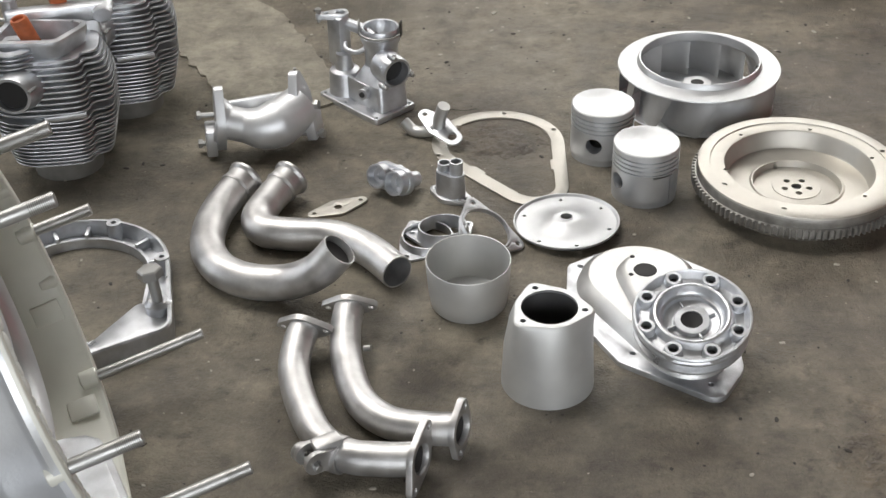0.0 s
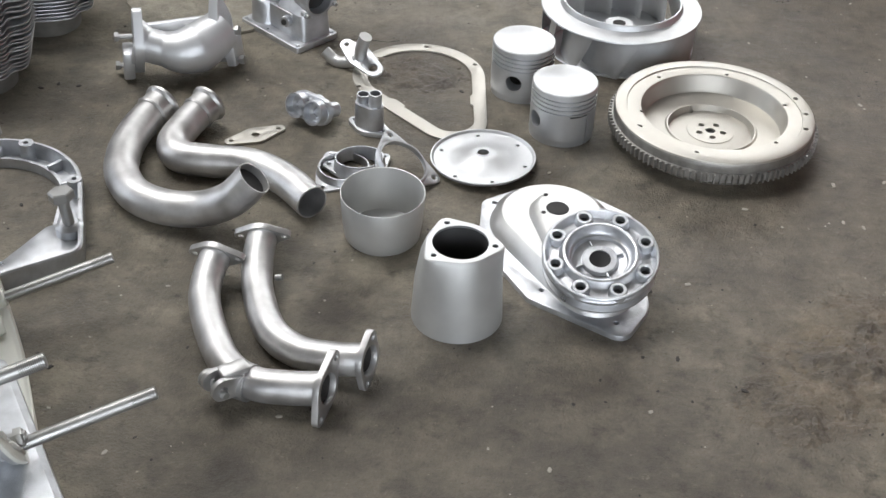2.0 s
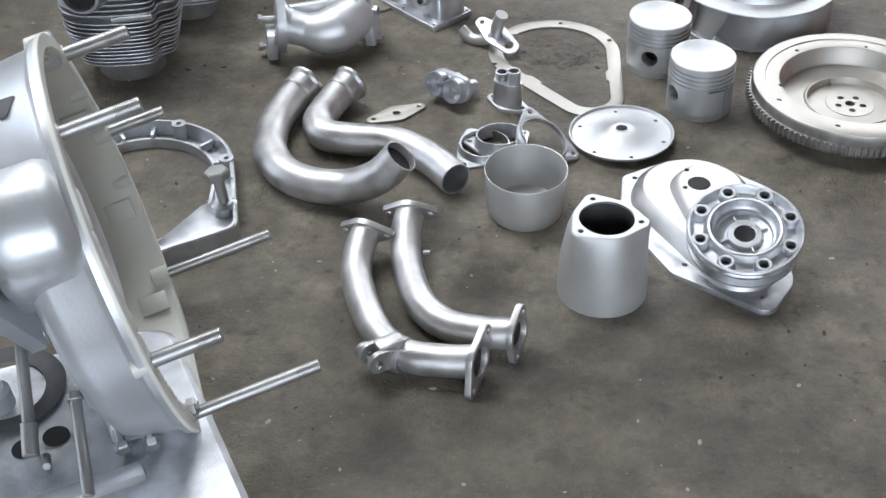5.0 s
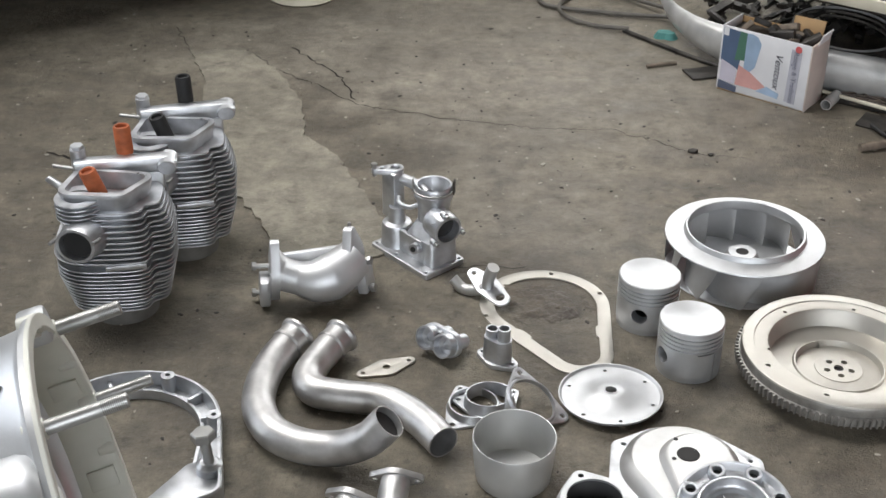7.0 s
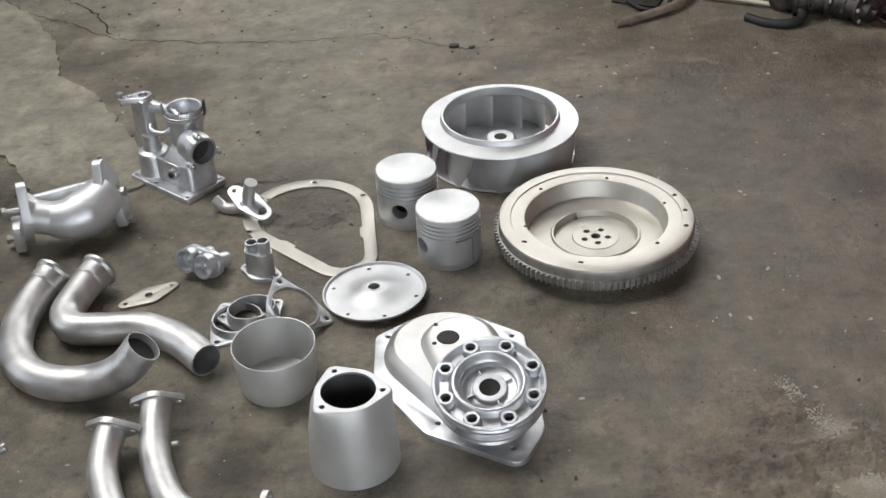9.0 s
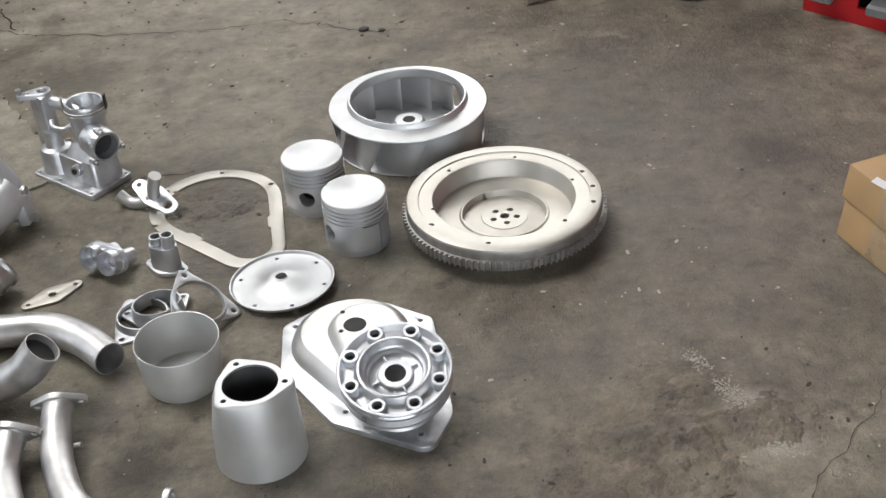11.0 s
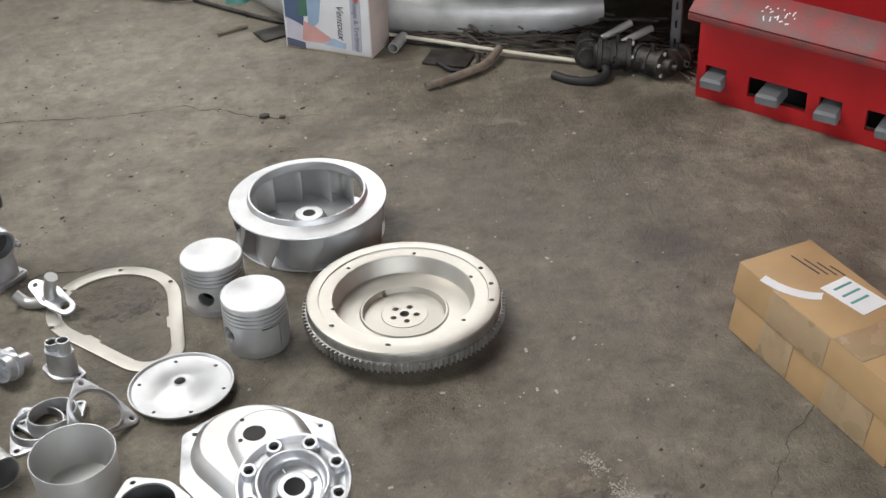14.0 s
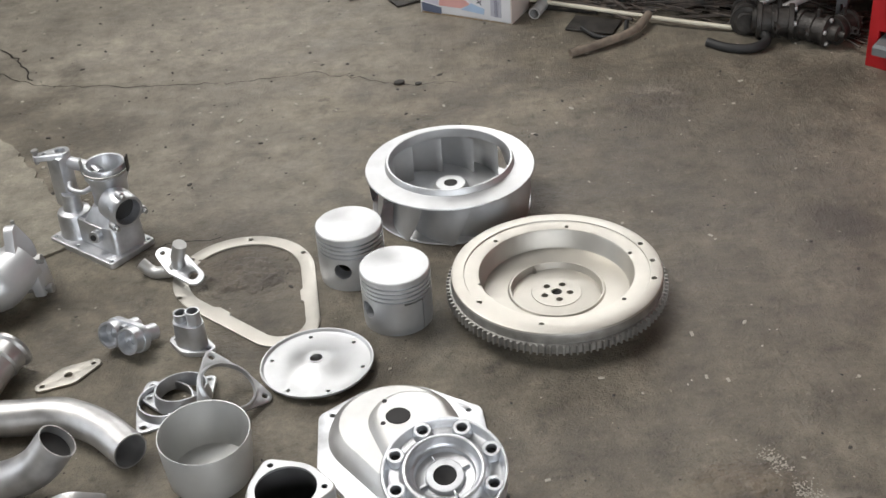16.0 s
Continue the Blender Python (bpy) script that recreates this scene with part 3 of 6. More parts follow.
# ---------------------------------------------------------------- flywheel
def flywheel():
    t = thing("flywheel", "pale grey flywheel with toothed starter ring, lying flat", "flywheel", pose(0.535, 1.563, 0))
    prof = [(0.015, 0.0), (0.108, 0.0), (0.118, 0.008), (0.1280, 0.018), (0.1284, 0.030), (0.1284, 0.0430), (0.1279, 0.0444), (0.1268, 0.0450), (0.1130, 0.0450), (0.1122, 0.0436), (0.0975, 0.0436), (0.0945, 0.0430),
            (0.0925, 0.0405), (0.0905, 0.021), (0.0885, 0.0185), (0.0600, 0.0165), (0.0580, 0.0185), (0.0560, 0.0185), (0.0535, 0.0100), (0.0515, 0.0103), (0.031, 0.0118), (0.0305, 0.0125), (0.0065, 0.0125), (0.0065, 0.002)]
    body = lathe(prof, 144, close=True)
    drill = []
    for k in range(5):
        a = radians(72 * k - 18)
        drill.append(rod((0.0165 * math.cos(a), 0.0165 * math.sin(a), 0.003), (0.0165 * math.cos(a), 0.0165 * math.sin(a), 0.04), 0.0042, 16))
    for x, y, r in ((-0.061, 0.081, 0.0028), (0.033, 0.094, 0.0028), (0.096, 0.018, 0.0028), (0.065, -0.075, 0.0028), (-0.095, -0.008, 0.0028), (-0.102, -0.045, 0.0035),
                    (0.113, 0.033, 0.0035), (0.118, -0.006, 0.0035), (0.110, -0.043, 0.0035), (-0.039, -0.103, 0.0035), (-0.031, -0.086, 0.0028)):
        drill.append(rod((x, y, 0.032), (x, y, 0.06), r, 14))
    drill.append(rod((-0.018, 0.050, 0.004), (-0.018, 0.050, 0.04), 0.0032, 14))
    part("disc", cut(body, join(*drill)), PALE, t)
    part("hub_bore", lathe([(0.0064, 0.003), (0.0064, 0.010), (0, 0.005)], 24), SHADE_BLACK, t, "centre bore with its shade painted black")
    n = 108
    bm = bmesh.new()
    lo, hi = [], []
    for k in range(n):
        for f, r in ((0.0, 0.1308), (0.34, 0.1308), (0.44, 0.1350), (0.66, 0.1350), (0.80, 0.1308)):
            a = 2 * math.pi * (k + f) / n
            lo.append(bm.verts.new((r * math.cos(a), r * math.sin(a), 0.0180)))
            hi.append(bm.verts.new((r * math.cos(a), r * math.sin(a), 0.0300)))
    m = len(lo)
    ilo = [bm.verts.new((0.1270 * math.cos(2 * math.pi * k / m), 0.1270 * math.sin(2 * math.pi * k / m), 0.019)) for k in range(m)]
    ihi = [bm.verts.new((0.1270 * math.cos(2 * math.pi * k / m), 0.1270 * math.sin(2 * math.pi * k / m), 0.0310)) for k in range(m)]
    for k in range(m):
        q = (k + 1) % m
        bm.faces.new((lo[k], lo[q], hi[q], hi[k]))
        bm.faces.new((hi[k], hi[q], ihi[q], ihi[k]))
        bm.faces.new((ilo[k], ilo[q], lo[q], lo[k]))
    part("rim_band", lathe([(0.1285, 0.027), (0.1289, 0.028), (0.1289, 0.0410), (0.1285, 0.0420)], 144), GEAR, t, "bare darker steel rim side")
    part("ring_gear", bm, GEAR, t, "darker toothed steel starter ring", angle=25)
    return t


flywheel()


# ---------------------------------------------------------------- pistons
def piston(m):
    t = thing("piston", "silver engine piston with ring grooves standing on its skirt", "piston", m, "pair of pistons")
    prof = [(0, 0.0706), (0.008, 0.0708), (0.016, 0.0714), (0.024, 0.0724), (0.032, 0.0738), (0.037, 0.0750), (0.0400, 0.0757), (0.0412, 0.0758), (0.0425, 0.0745), (0.0425, 0.0690)]
    for z in (0.0665, 0.0605, 0.0545, 0.0485):
        prof += [(0.0425, z + 0.0016), (0.0398, z + 0.0015), (0.0398, z - 0.0010), (0.0425, z - 0.0011)]
    prof += [(0.0425, 0.030), (0.0422, 0.010), (0.0424, 0.0085), (0.0416, 0.006), (0.0416, 0.0), (0.0385, 0.0), (0.0385, 0.058), (0, 0.060)]
    body = lathe(prof, 96)
    part("crown_and_skirt", cut(body, rod((-0.06, 0, 0.030), (0.06, 0, 0.030), 0.0112, 28), box(0.0016, 0.03, 0.046, (0.010, -0.048, -0.002)), box(0.03, 0.03, 0.0022, (0.0, -0.048, 0.0435))), FAN, t)
    for s in (-1, 1):
        part("pin_boss", pipe((s * 0.024, 0, 0.030), (s * 0.0395, 0, 0.030), 0.0150, 0.0040, 28), FAN, t)
    return t


piston(pose(0.340, 1.572, 0, 0, 0, 28))
piston(pose(0.293, 1.678, 0, 0, 0, 70))


# ---------------------------------------------------------------- cups
def spacer_cone():
    t = thing("conical_spacer", "matt silver conical spacer with a three-hole triangular top", "engine part", pose(0.199, 1.190, 0))
    lobes = [(0.0365 * math.cos(radians(a)), 0.0365 * math.sin(radians(a)), 0.0105) for a in (112, -8, -140)]
    tri = radial(belt(lobes + [(0, 0, 0.0375)]), 0, 0, 72)
    mid = radial(belt([(0, 0, 0.0452)], 72), 0, 0, 72)
    base = radial(belt([(0, 0, 0.0495)], 72), 0, 0, 72)

    def blend(a, b, f):
        return [(p[0] + (q[0] - p[0]) * f, p[1] + (q[1] - p[1]) * f) for p, q in zip(a, b)]

    def grow(o, f):
        return [(x * f, y * f) for x, y in o]
    wall = loft([(grow(base, 0.93), 0.0), (base, 0.0), (grow(base, 1.0), 0.004), (blend(base, mid, 0.6), 0.050), (blend(mid, tri, 0.45), 0.082), (blend(mid, tri, 0.9), 0.092), (grow(tri, 0.985), 0.0960), (grow(tri, 0.95), 0.0972)], cap=False)
    part("wall", wall, DULL, t)
    part("top_flange", plate(grow(tri, 0.953), [ring_pts(0, 0, 0.0295, 48)] + [ring_pts(x, y, 0.0032, 16) for x, y, r in lobes], 0.0945, 0.0972), FAN, t, "pale triangular flange with three bolt holes")
    # Inside of the cone in one even dark grey.
    part("liner", lathe([(0.0297, 0.0965), (0.0310, 0.085), (0.040, 0.040), (0.046, 0.004)], 48), DARK_GREY, t, "dark grey inside")
    return t


spacer_cone()


def oval_cup():
    t = thing("air_cup", "matt silver open cup with slightly oval rim", "cup", pose(0.114, 1.331, 0))
    prof = [(0.0, 0.001), (0.030, 0.0), (0.0415, 0.001), (0.0440, 0.004), (0.0462, 0.020), (0.0478, 0.040), (0.0490, 0.0595), (0.0486, 0.0608), (0.0476, 0.0605), (0.0462, 0.040), (0.0445, 0.018), (0.0420, 0.006), (0.036, 0.0035), (0.0, 0.0030)]
    b = cut(lathe(prof, 80), rod((0.004, -0.014, -0.01), (0.004, -0.014, 0.02), 0.004, 16))
    part("shell", b, DULL, t, "", Matrix.Diagonal((1.0, 1.05, 1.0, 1)))
    # Black disc paints the shade of the drain hole.
    part("drain_hole", rod((0.004, -0.0145, 0.0002), (0.004, -0.0145, 0.0012), 0.0045, 16), SHADE_BLACK, t, "black disc drawn as the shaded drain hole")
    return t


oval_cup()


def dish():
    t = thing("pressed_dish", "round pressed silver cover dish with a centre hole", "cover", pose(0.2355, 1.490, 0.0020, -1.8, -1.0, 15))
    prof = [(0.0075, 0.0125), (0.013, 0.0128), (0.020, 0.0105), (0.034, 0.0055), (0.046, 0.0038), (0.058, 0.0042), (0.0625, 0.0052), (0.0650, 0.0080), (0.0665, 0.0082), (0.0668, 0.0068), (0.0645, 0.0034),
            (0.058, 0.0022), (0.045, 0.0018), (0.033, 0.0036), (0.019, 0.0085), (0.0075, 0.0105)]
    holes = join(*[rod((0.0555 * math.cos(radians(a)), 0.0555 * math.sin(radians(a)), 0.0), (0.0555 * math.cos(radians(a)), 0.0555 * math.sin(radians(a)), 0.02), 0.0026, 14) for a in (20, 80, 145, 215, 265, 325)])
    part("disc", cut(lathe(prof, 96, close=True), holes), FAN, t)
    part("collar", pipe((0, 0, 0.003), (0, 0, 0.0134), 0.0090, 0.0016, 28), FAN, t)
    return t


dish()


# ---------------------------------------------------------------- timing cover and pulley
def timing_cover():
    t = thing("timing_cover", "cast aluminium timing cover lying on the floor, under the pulley", "cover")
    ears = [(0.247, 1.393), (0.293, 1.227), (0.370, 1.174), (0.403, 1.240), (0.396, 1.372)]
    outline = belt([(0.312, 1.352, 0.080), (0.364, 1.212, 0.046), (0.245, 1.388, 0.014), (0.237, 1.315, 0.012), (0.289, 1.223, 0.016), (0.372, 1.168, 0.016), (0.398, 1.368, 0.013)])
    flange = plate(outline, [ring_pts(x, y, 0.003, 14) for x, y in ears], 0.0, 0.007, 0.0012)
    part("flange", flange, CAST, t, "flat machined flange with bolt holes")
    a = radial(belt([(0.312, 1.350, 0.073), (0.352, 1.225, 0.044)]), 0.331, 1.295)
    c = radial(belt([(0.312, 1.350, 0.068), (0.352, 1.225, 0.040)]), 0.331, 1.295)
    d = radial(belt([(0.312, 1.350, 0.059), (0.352, 1.225, 0.033)]), 0.331, 1.295)
    part("dome", loft([(a, 0.006), (c, 0.018), (d, 0.0245)]), SILVER, t, "domed cover body")
    a = radial(belt([(0.330, 1.348, 0.047), (0.352, 1.250, 0.046)]), 0.331, 1.295)
    c = radial(belt([(0.330, 1.348, 0.042), (0.352, 1.250, 0.042)]), 0.331, 1.295)
    d = radial(belt([(0.330, 1.348, 0.036), (0.352, 1.250, 0.036)]), 0.331, 1.295)
    e = radial(belt([(0.330, 1.348, 0.034), (0.352, 1.250, 0.034)]), 0.331, 1.295)
    part("raised_step", loft([(a, 0.023), (c, 0.030), (d, 0.0342), (e, 0.0346)]), SILVER, t, "raised step on the cover")
    # Holes are solid black discs, their shade painted on the step.
    part("oil_hole", rod((0.317, 1.345, 0.030), (0.317, 1.345, 0.0353), 0.0135, 32), SHADE_BLACK, t, "black disc drawn as a shaded open hole")
    for x, y in ((0.305, 1.372), (0.300, 1.336)):
        part("screw_hole", rod((x, y, 0.030), (x, y, 0.0354), 0.0028, 14), SHADE_BLACK, t, "small black disc drawn as a shaded threaded hole")
    return t


timing_cover()


def pulley():
    t = thing("fan_pulley", "cast aluminium belt pulley with eight bolt bosses, leaning on the cover", "pulley", pose(0.351, 1.216, 0.067, 14, -3, 2) @ Matrix.Diagonal((1.03, 1.03, 1.03, 1)))
    prof = [(0.0115, -0.026), (0.050, -0.027), (0.0575, -0.0262), (0.0595, -0.0235), (0.0590, -0.0215), (0.0515, -0.0165), (0.0515, -0.0145), (0.0590, -0.0105), (0.0605, -0.0085), (0.0600, -0.0065), (0.0580, -0.0050), (0.0575, -0.0035),
            (0.0608, -0.0010), (0.0612, 0.0010), (0.0602, 0.0024), (0.0580, 0.0024), (0.0568, 0.0010), (0.0558, -0.0035), (0.0535, -0.0058), (0.0470, -0.0062), (0.0432, -0.0040), (0.0415, 0.0005), (0.0395, 0.0035), (0.0375, 0.0042), (0.0360, 0.0036), (0.0350, 0.0010),
            (0.0338, -0.0040), (0.0320, -0.0062), (0.0300, -0.0070), (0.0285, -0.0110), (0.0255, -0.0125), (0.0195, -0.0128), (0.0185, -0.0085), (0.0175, -0.0078), (0.0115, -0.0078)]
    part("wheel", lathe(prof, 112, close=True), CAST, t)
    part("bore", lathe([(0.0114, -0.02), (0.0114, -0.0090), (0, -0.018)], 28), SHADE_BLACK, t, "shaft bore with its shade painted black")
    for k in range(8):
        a = radians(45 * k + 14)
        x, y = 0.0500 * math.cos(a), 0.0500 * math.sin(a)
        b = part("boss", lathe([(0.0052, 0.0), (0.0104, 0.0), (0.0090, 0.0105), (0.0082, 0.0116), (0.0058, 0.0116), (0.0052, 0.0110)], 28, close=True), CAST, t, "", pose(x, y, -0.0086))
        # Black disc gives the bolt hole its shade.
        part("bolt_hole", rod((0, 0, 0.0005), (0, 0, 0.0045), 0.0051, 20), SHADE_BLACK, b, "black disc drawn as the shade in a bolt hole")
    for k in range(4):
        part("web", box(0.009, 0.002, 0.004, (0.022 * math.cos(1.57 * k + 0.3), 0.022 * math.sin(1.57 * k + 0.3), -0.0128), 0.0005, 90 * k + 17), CAST, t)
    return t


pulley()

# ---------------------------------------------------------------- gaskets
tl = belt([(0.152, 1.702, 0.092), (0.197, 1.585, 0.047)])
inner = resample(belt([(0.153, 1.702, 0.0725), (0.198, 1.586, 0.0285)]), 160)
for cx, cy in ((0.2235, 1.640), (0.118, 1.622)):
    inner = [((x + (0.185 - x) * 0.09, y) if math.dist((x, y), (cx, cy)) < 0.014 else (x, y)) for x, y in inner]
single("timing_gasket", plate(tl, [inner] + [ring_pts(x, y, 0.0034, 14) for x, y in ((0.162, 1.785), (0.231, 1.737), (0.203, 1.549), (0.084, 1.753), (0.070, 1.667))], 0.0005, 0.0028, 0.0004), PALE,
       "flat silver pear-shaped cover plate ring with bolt holes", "gasket")
single("diamond_gasket", plate(belt([(-0.086, 1.518, 0.0075), (-0.056, 1.535, 0.0175), (-0.027, 1.553, 0.0075)]), [ring_pts(-0.056, 1.535, 0.005, 18), ring_pts(-0.085, 1.519, 0.003, 14), ring_pts(-0.028, 1.552, 0.003, 14)], 0.0005, 0.0035, 0.0005), PALE,
       "small diamond-shaped metal flange plate with three holes", "flange")


# ---------------------------------------------------------------- exhaust pipes
def collar_end(t, a, d, r):
    """A flared pipe end: bead and lip."""
    part("collar", lathe([(r - 0.002, 0), (r + 0.0010, 0.001), (r + 0.0022, 0.004), (r + 0.0010, 0.007), (r + 0.0012, 0.020), (r + 0.0045, 0.0235), (r + 0.0048, 0.027), (r + 0.003, 0.0285), (r - 0.002, 0.0285)], 40, close=True),
         TUBE, t, "flared collar at the pipe end", aim(a, d))


def u_pipe():
    t = thing("exhaust_pipe", "polished steel U-shaped exhaust pipe with a flared collar", "pipe", pose(0.005, -0.002, 0), group="bent exhaust pipes")
    pts = [(-0.194, 1.540, 0.027), (-0.206, 1.505, 0.024), (-0.212, 1.462, 0.0215), (-0.206, 1.412, 0.0215), (-0.181, 1.368, 0.0215), (-0.142, 1.345, 0.022), (-0.098, 1.336, 0.028), (-0.062, 1.328, 0.049), (-0.0355, 1.327, 0.079)]
    part("tube", swept(pts, 0.0212, 32, 0.0016, 12), TUBE, t)
    # Black plug stands in for the shade down the open pipe end.
    part("inside_shade", swept([pts[-3], pts[-2], (-0.041, 1.327, 0.072)], 0.0193, 24, 0, 8), SHADE_BLACK, t, "black plug drawn as the shade inside the pipe")
    collar_end(t, pts[0], (0.48, 0.82, 0.16), 0.0212)
    return t


def s_pipe():
    t = thing("exhaust_pipe", "polished steel S-bent exhaust pipe with a flared collar", "pipe", group="bent exhaust pipes")
    pts = [(-0.131, 1.541, 0.027), (-0.143, 1.512, 0.024), (-0.151, 1.480, 0.0215), (-0.138, 1.453, 0.021), (-0.100, 1.444, 0.021), (-0.050, 1.438, 0.021), (-0.006, 1.408, 0.021), (0.030, 1.362, 0.021)]
    part("tube", swept(pts, 0.0205, 32, 0.0016, 12), TUBE, t)
    collar_end(t, pts[0], (0.50, 0.80, 0.16), 0.0205)
    return t


u_pipe()
s_pipe()


def lug_flange(t, a, d, up, half, r, bore, name="flange"):
    """An oval two-bolt flange plate set across a pipe end, its long way along up."""
    z = Vector(d).normalized()
    x = (Vector(up) - z * Vector(up).dot(z)).normalized()
    y = z.cross(x)
    m = Matrix(((x.x, y.x, z.x, a[0]), (x.y, y.y, z.y, a[1]), (x.z, y.z, z.z, a[2]), (0, 0, 0, 1)))
    out = belt([(-half, 0, 0.0075), (0, 0, r), (half, 0, 0.0075)])
    f = part(name, plate(out, [ring_pts(0, 0, bore, 32), ring_pts(-half, 0, 0.0034, 14), ring_pts(half, 0, 0.0034, 14)], -0.0035, 0.0035, 0.0008), TUBE, t, "oval two-bolt flange", m)
    return f


def front_pipe_a():
    t = thing("exhaust_elbow", "steel exhaust elbow with end flanges and a clamp lug", "pipe", group="flanged exhaust elbows")
    pts = [(-0.066, 1.238, 0.031), (-0.070, 1.218, 0.026), (-0.0705, 1.182, 0.020), (-0.057, 1.132, 0.018), (-0.034, 1.080, 0.018), (-0.004, 1.052, 0.020), (0.030, 1.044, 0.022), (0.066, 1.040, 0.0255)]
    part("tube", swept(pts, 0.0172, 28, 0.0016, 10), TUBE, t)
    lug_flange(t, (-0.064, 1.243, 0.033), (0.25, 0.85, 0.40), (0.80, -0.40, 0.05), 0.026, 0.021, 0.0155)
    lug_flange(t, (0.068, 1.039, 0.0275), (1, -0.42, 0.12), (0.05, 0.66, 0.62), 0.0315, 0.0215, 0.0158)
    # Black disc paints the shade in the pipe mouth.
    part("inside_shade", rod((0.056, 1.043, 0.0250), (0.0660, 1.0398, 0.0270), 0.0150, 24), SHADE_BLACK, t, "black plug drawn as the shade inside the pipe")
    part("clamp", pipe((-0.020, 1.058, 0.019), (-0.006, 1.051, 0.020), 0.0195, 0.003, 28), TUBE, t)
    for k, off in ((0, 0.0), (1, 0.018)):
        m = pose(-0.036 + off * 0.62, 1.050 - off * 0.78, 0.030, 90, 0, 218)
        f = part("lug", plate(belt([(-0.012, -0.004, 0.011), (0.008, 0, 0.0125)]), [ring_pts(0.008, 0, 0.0042, 16)], -0.0030, 0.0030, 0.0014), TUBE, t, "rounded clevis lug", m)
    part("saddle", box(0.030, 0.018, 0.010, (-0.022, 1.050, 0.034), 0.004, 30), TUBE, t)
    part("pin", rod((-0.046, 1.048, 0.026), (-0.027, 1.025, 0.026), 0.0042, 18), STUD, t)
    part("roller", lathe([(0.0045, 0), (0.0095, 0), (0.0102, 0.0012), (0.0102, 0.0058), (0.0095, 0.007), (0.0045, 0.007)], 28, close=True), STUD, t, "small steel roller", aim((-0.0460, 1.0480, 0.026), (-0.64, 0.77, 0)))
    return t


def front_pipe_b():
    t = thing("exhaust_elbow", "steel exhaust elbow with end flanges beside its pair", "pipe", group="flanged exhaust elbows")
    pts = [(-0.019, 1.276, 0.031), (-0.0205, 1.246, 0.025), (-0.015, 1.195, 0.019), (0.004, 1.135, 0.018), (0.034, 1.103, 0.018), (0.069, 1.090, 0.021), (0.103, 1.083, 0.026)]
    part("tube", swept(pts, 0.0172, 28, 0.0016, 10), TUBE, t)
    lug_flange(t, (-0.0185, 1.282, 0.033), (0.05, 0.85, 0.45), (0.8, -0.1, 0.05), 0.0245, 0.021, 0.0155)
    lug_flange(t, (0.107, 1.082, 0.027), (1, -0.42, 0.12), (0.05, 0.45, 0.80), 0.024, 0.0215, 0.0160)
    # Pipe mouth shade painted as a black disc.
    part("inside_shade", rod((0.095, 1.087, 0.0255), (0.1050, 1.0828, 0.0268), 0.0150, 24), SHADE_BLACK, t, "black plug drawn as the shade inside the pipe")
    part("thread_stub", rod((0.002, 1.215, 0.024), (0.010, 1.213, 0.026), 0.0035, 12), STUD, t)
    return t


front_pipe_a()
front_pipe_b()


# ---------------------------------------------------------------- small fittings
def twin_fitting():
    t = thing("twin_port_fitting", "small cast fitting with two round ports lying on its side", "fitting", pose(0.014, 1.575, 0.0215, 0, 0, -38))
    m = pose(0, 0, 0, 72, 0, 0) @ Matrix.Diagonal((1.1, 1.1, 1.1, 1))
    part("flange", plate(belt([(-0.0135, 0, 0.0165), (0.0135, 0, 0.0165)]), [], -0.004, 0.004, 0.001), CAST, t, "", m)
    for s in (-1, 1):
        part("port", lathe([(0.0150, 0), (0.0150, 0.013), (0.0125, 0.013), (0.0112, 0.004), (0.006, 0.003), (0.006, -0.002), (0, -0.002)], 32), CAST, t, "", m @ pose(s * 0.0135, 0, 0.003))
        part("spigot", pipe((s * 0.0125, 0, -0.028), (s * 0.0125, 0, -0.003), 0.0092, 0.002, 24), CAST, t, "", m)
    part("screw_boss", lathe([(0.0025, 0.004), (0.0045, 0.004), (0.0045, 0.010), (0.0025, 0.010)], 16, close=True), CAST, t, "", m @ pose(0, 0.009, 0))
    return t


twin_fitting()


def oil_neck():
    t = thing("twin_tube_fitting", "small cast fitting with two upright tubes on an oval flange", "fitting", pose(0.089, 1.562, 0, 0, 0, -35) @ Matrix.Diagonal((1.12, 1.12, 1.30, 1)))
    part("flange", plate(belt([(-0.019, 0, 0.009), (0.019, 0, 0.009), (0, 0, 0.017)]), [ring_pts(-0.021, 0, 0.0028, 12), ring_pts(0.021, 0, 0.0028, 12)], 0.0, 0.005, 0.001), CAST, t)
    part("neck", loft([(resample(belt([(-0.006, 0, 0.0125), (0.006, 0, 0.0125)]), 48), 0.004), (resample(belt([(-0.006, 0, 0.0115), (0.006, 0, 0.0115)]), 48), 0.030)]), CAST, t)
    for s in (-1, 1):
        part("tube", pipe((s * 0.0085, 0, 0.028), (s * 0.0085, 0, 0.041 + 0.003 * s), 0.0078, 0.0018, 24), CAST, t)
        part("bore", rod((s * 0.0085, 0, 0.029), (s * 0.0085, 0, 0.031), 0.006, 20), SHADE_BLACK, t, "black disc drawn as the shade in a tube bore")
    return t


oil_neck()


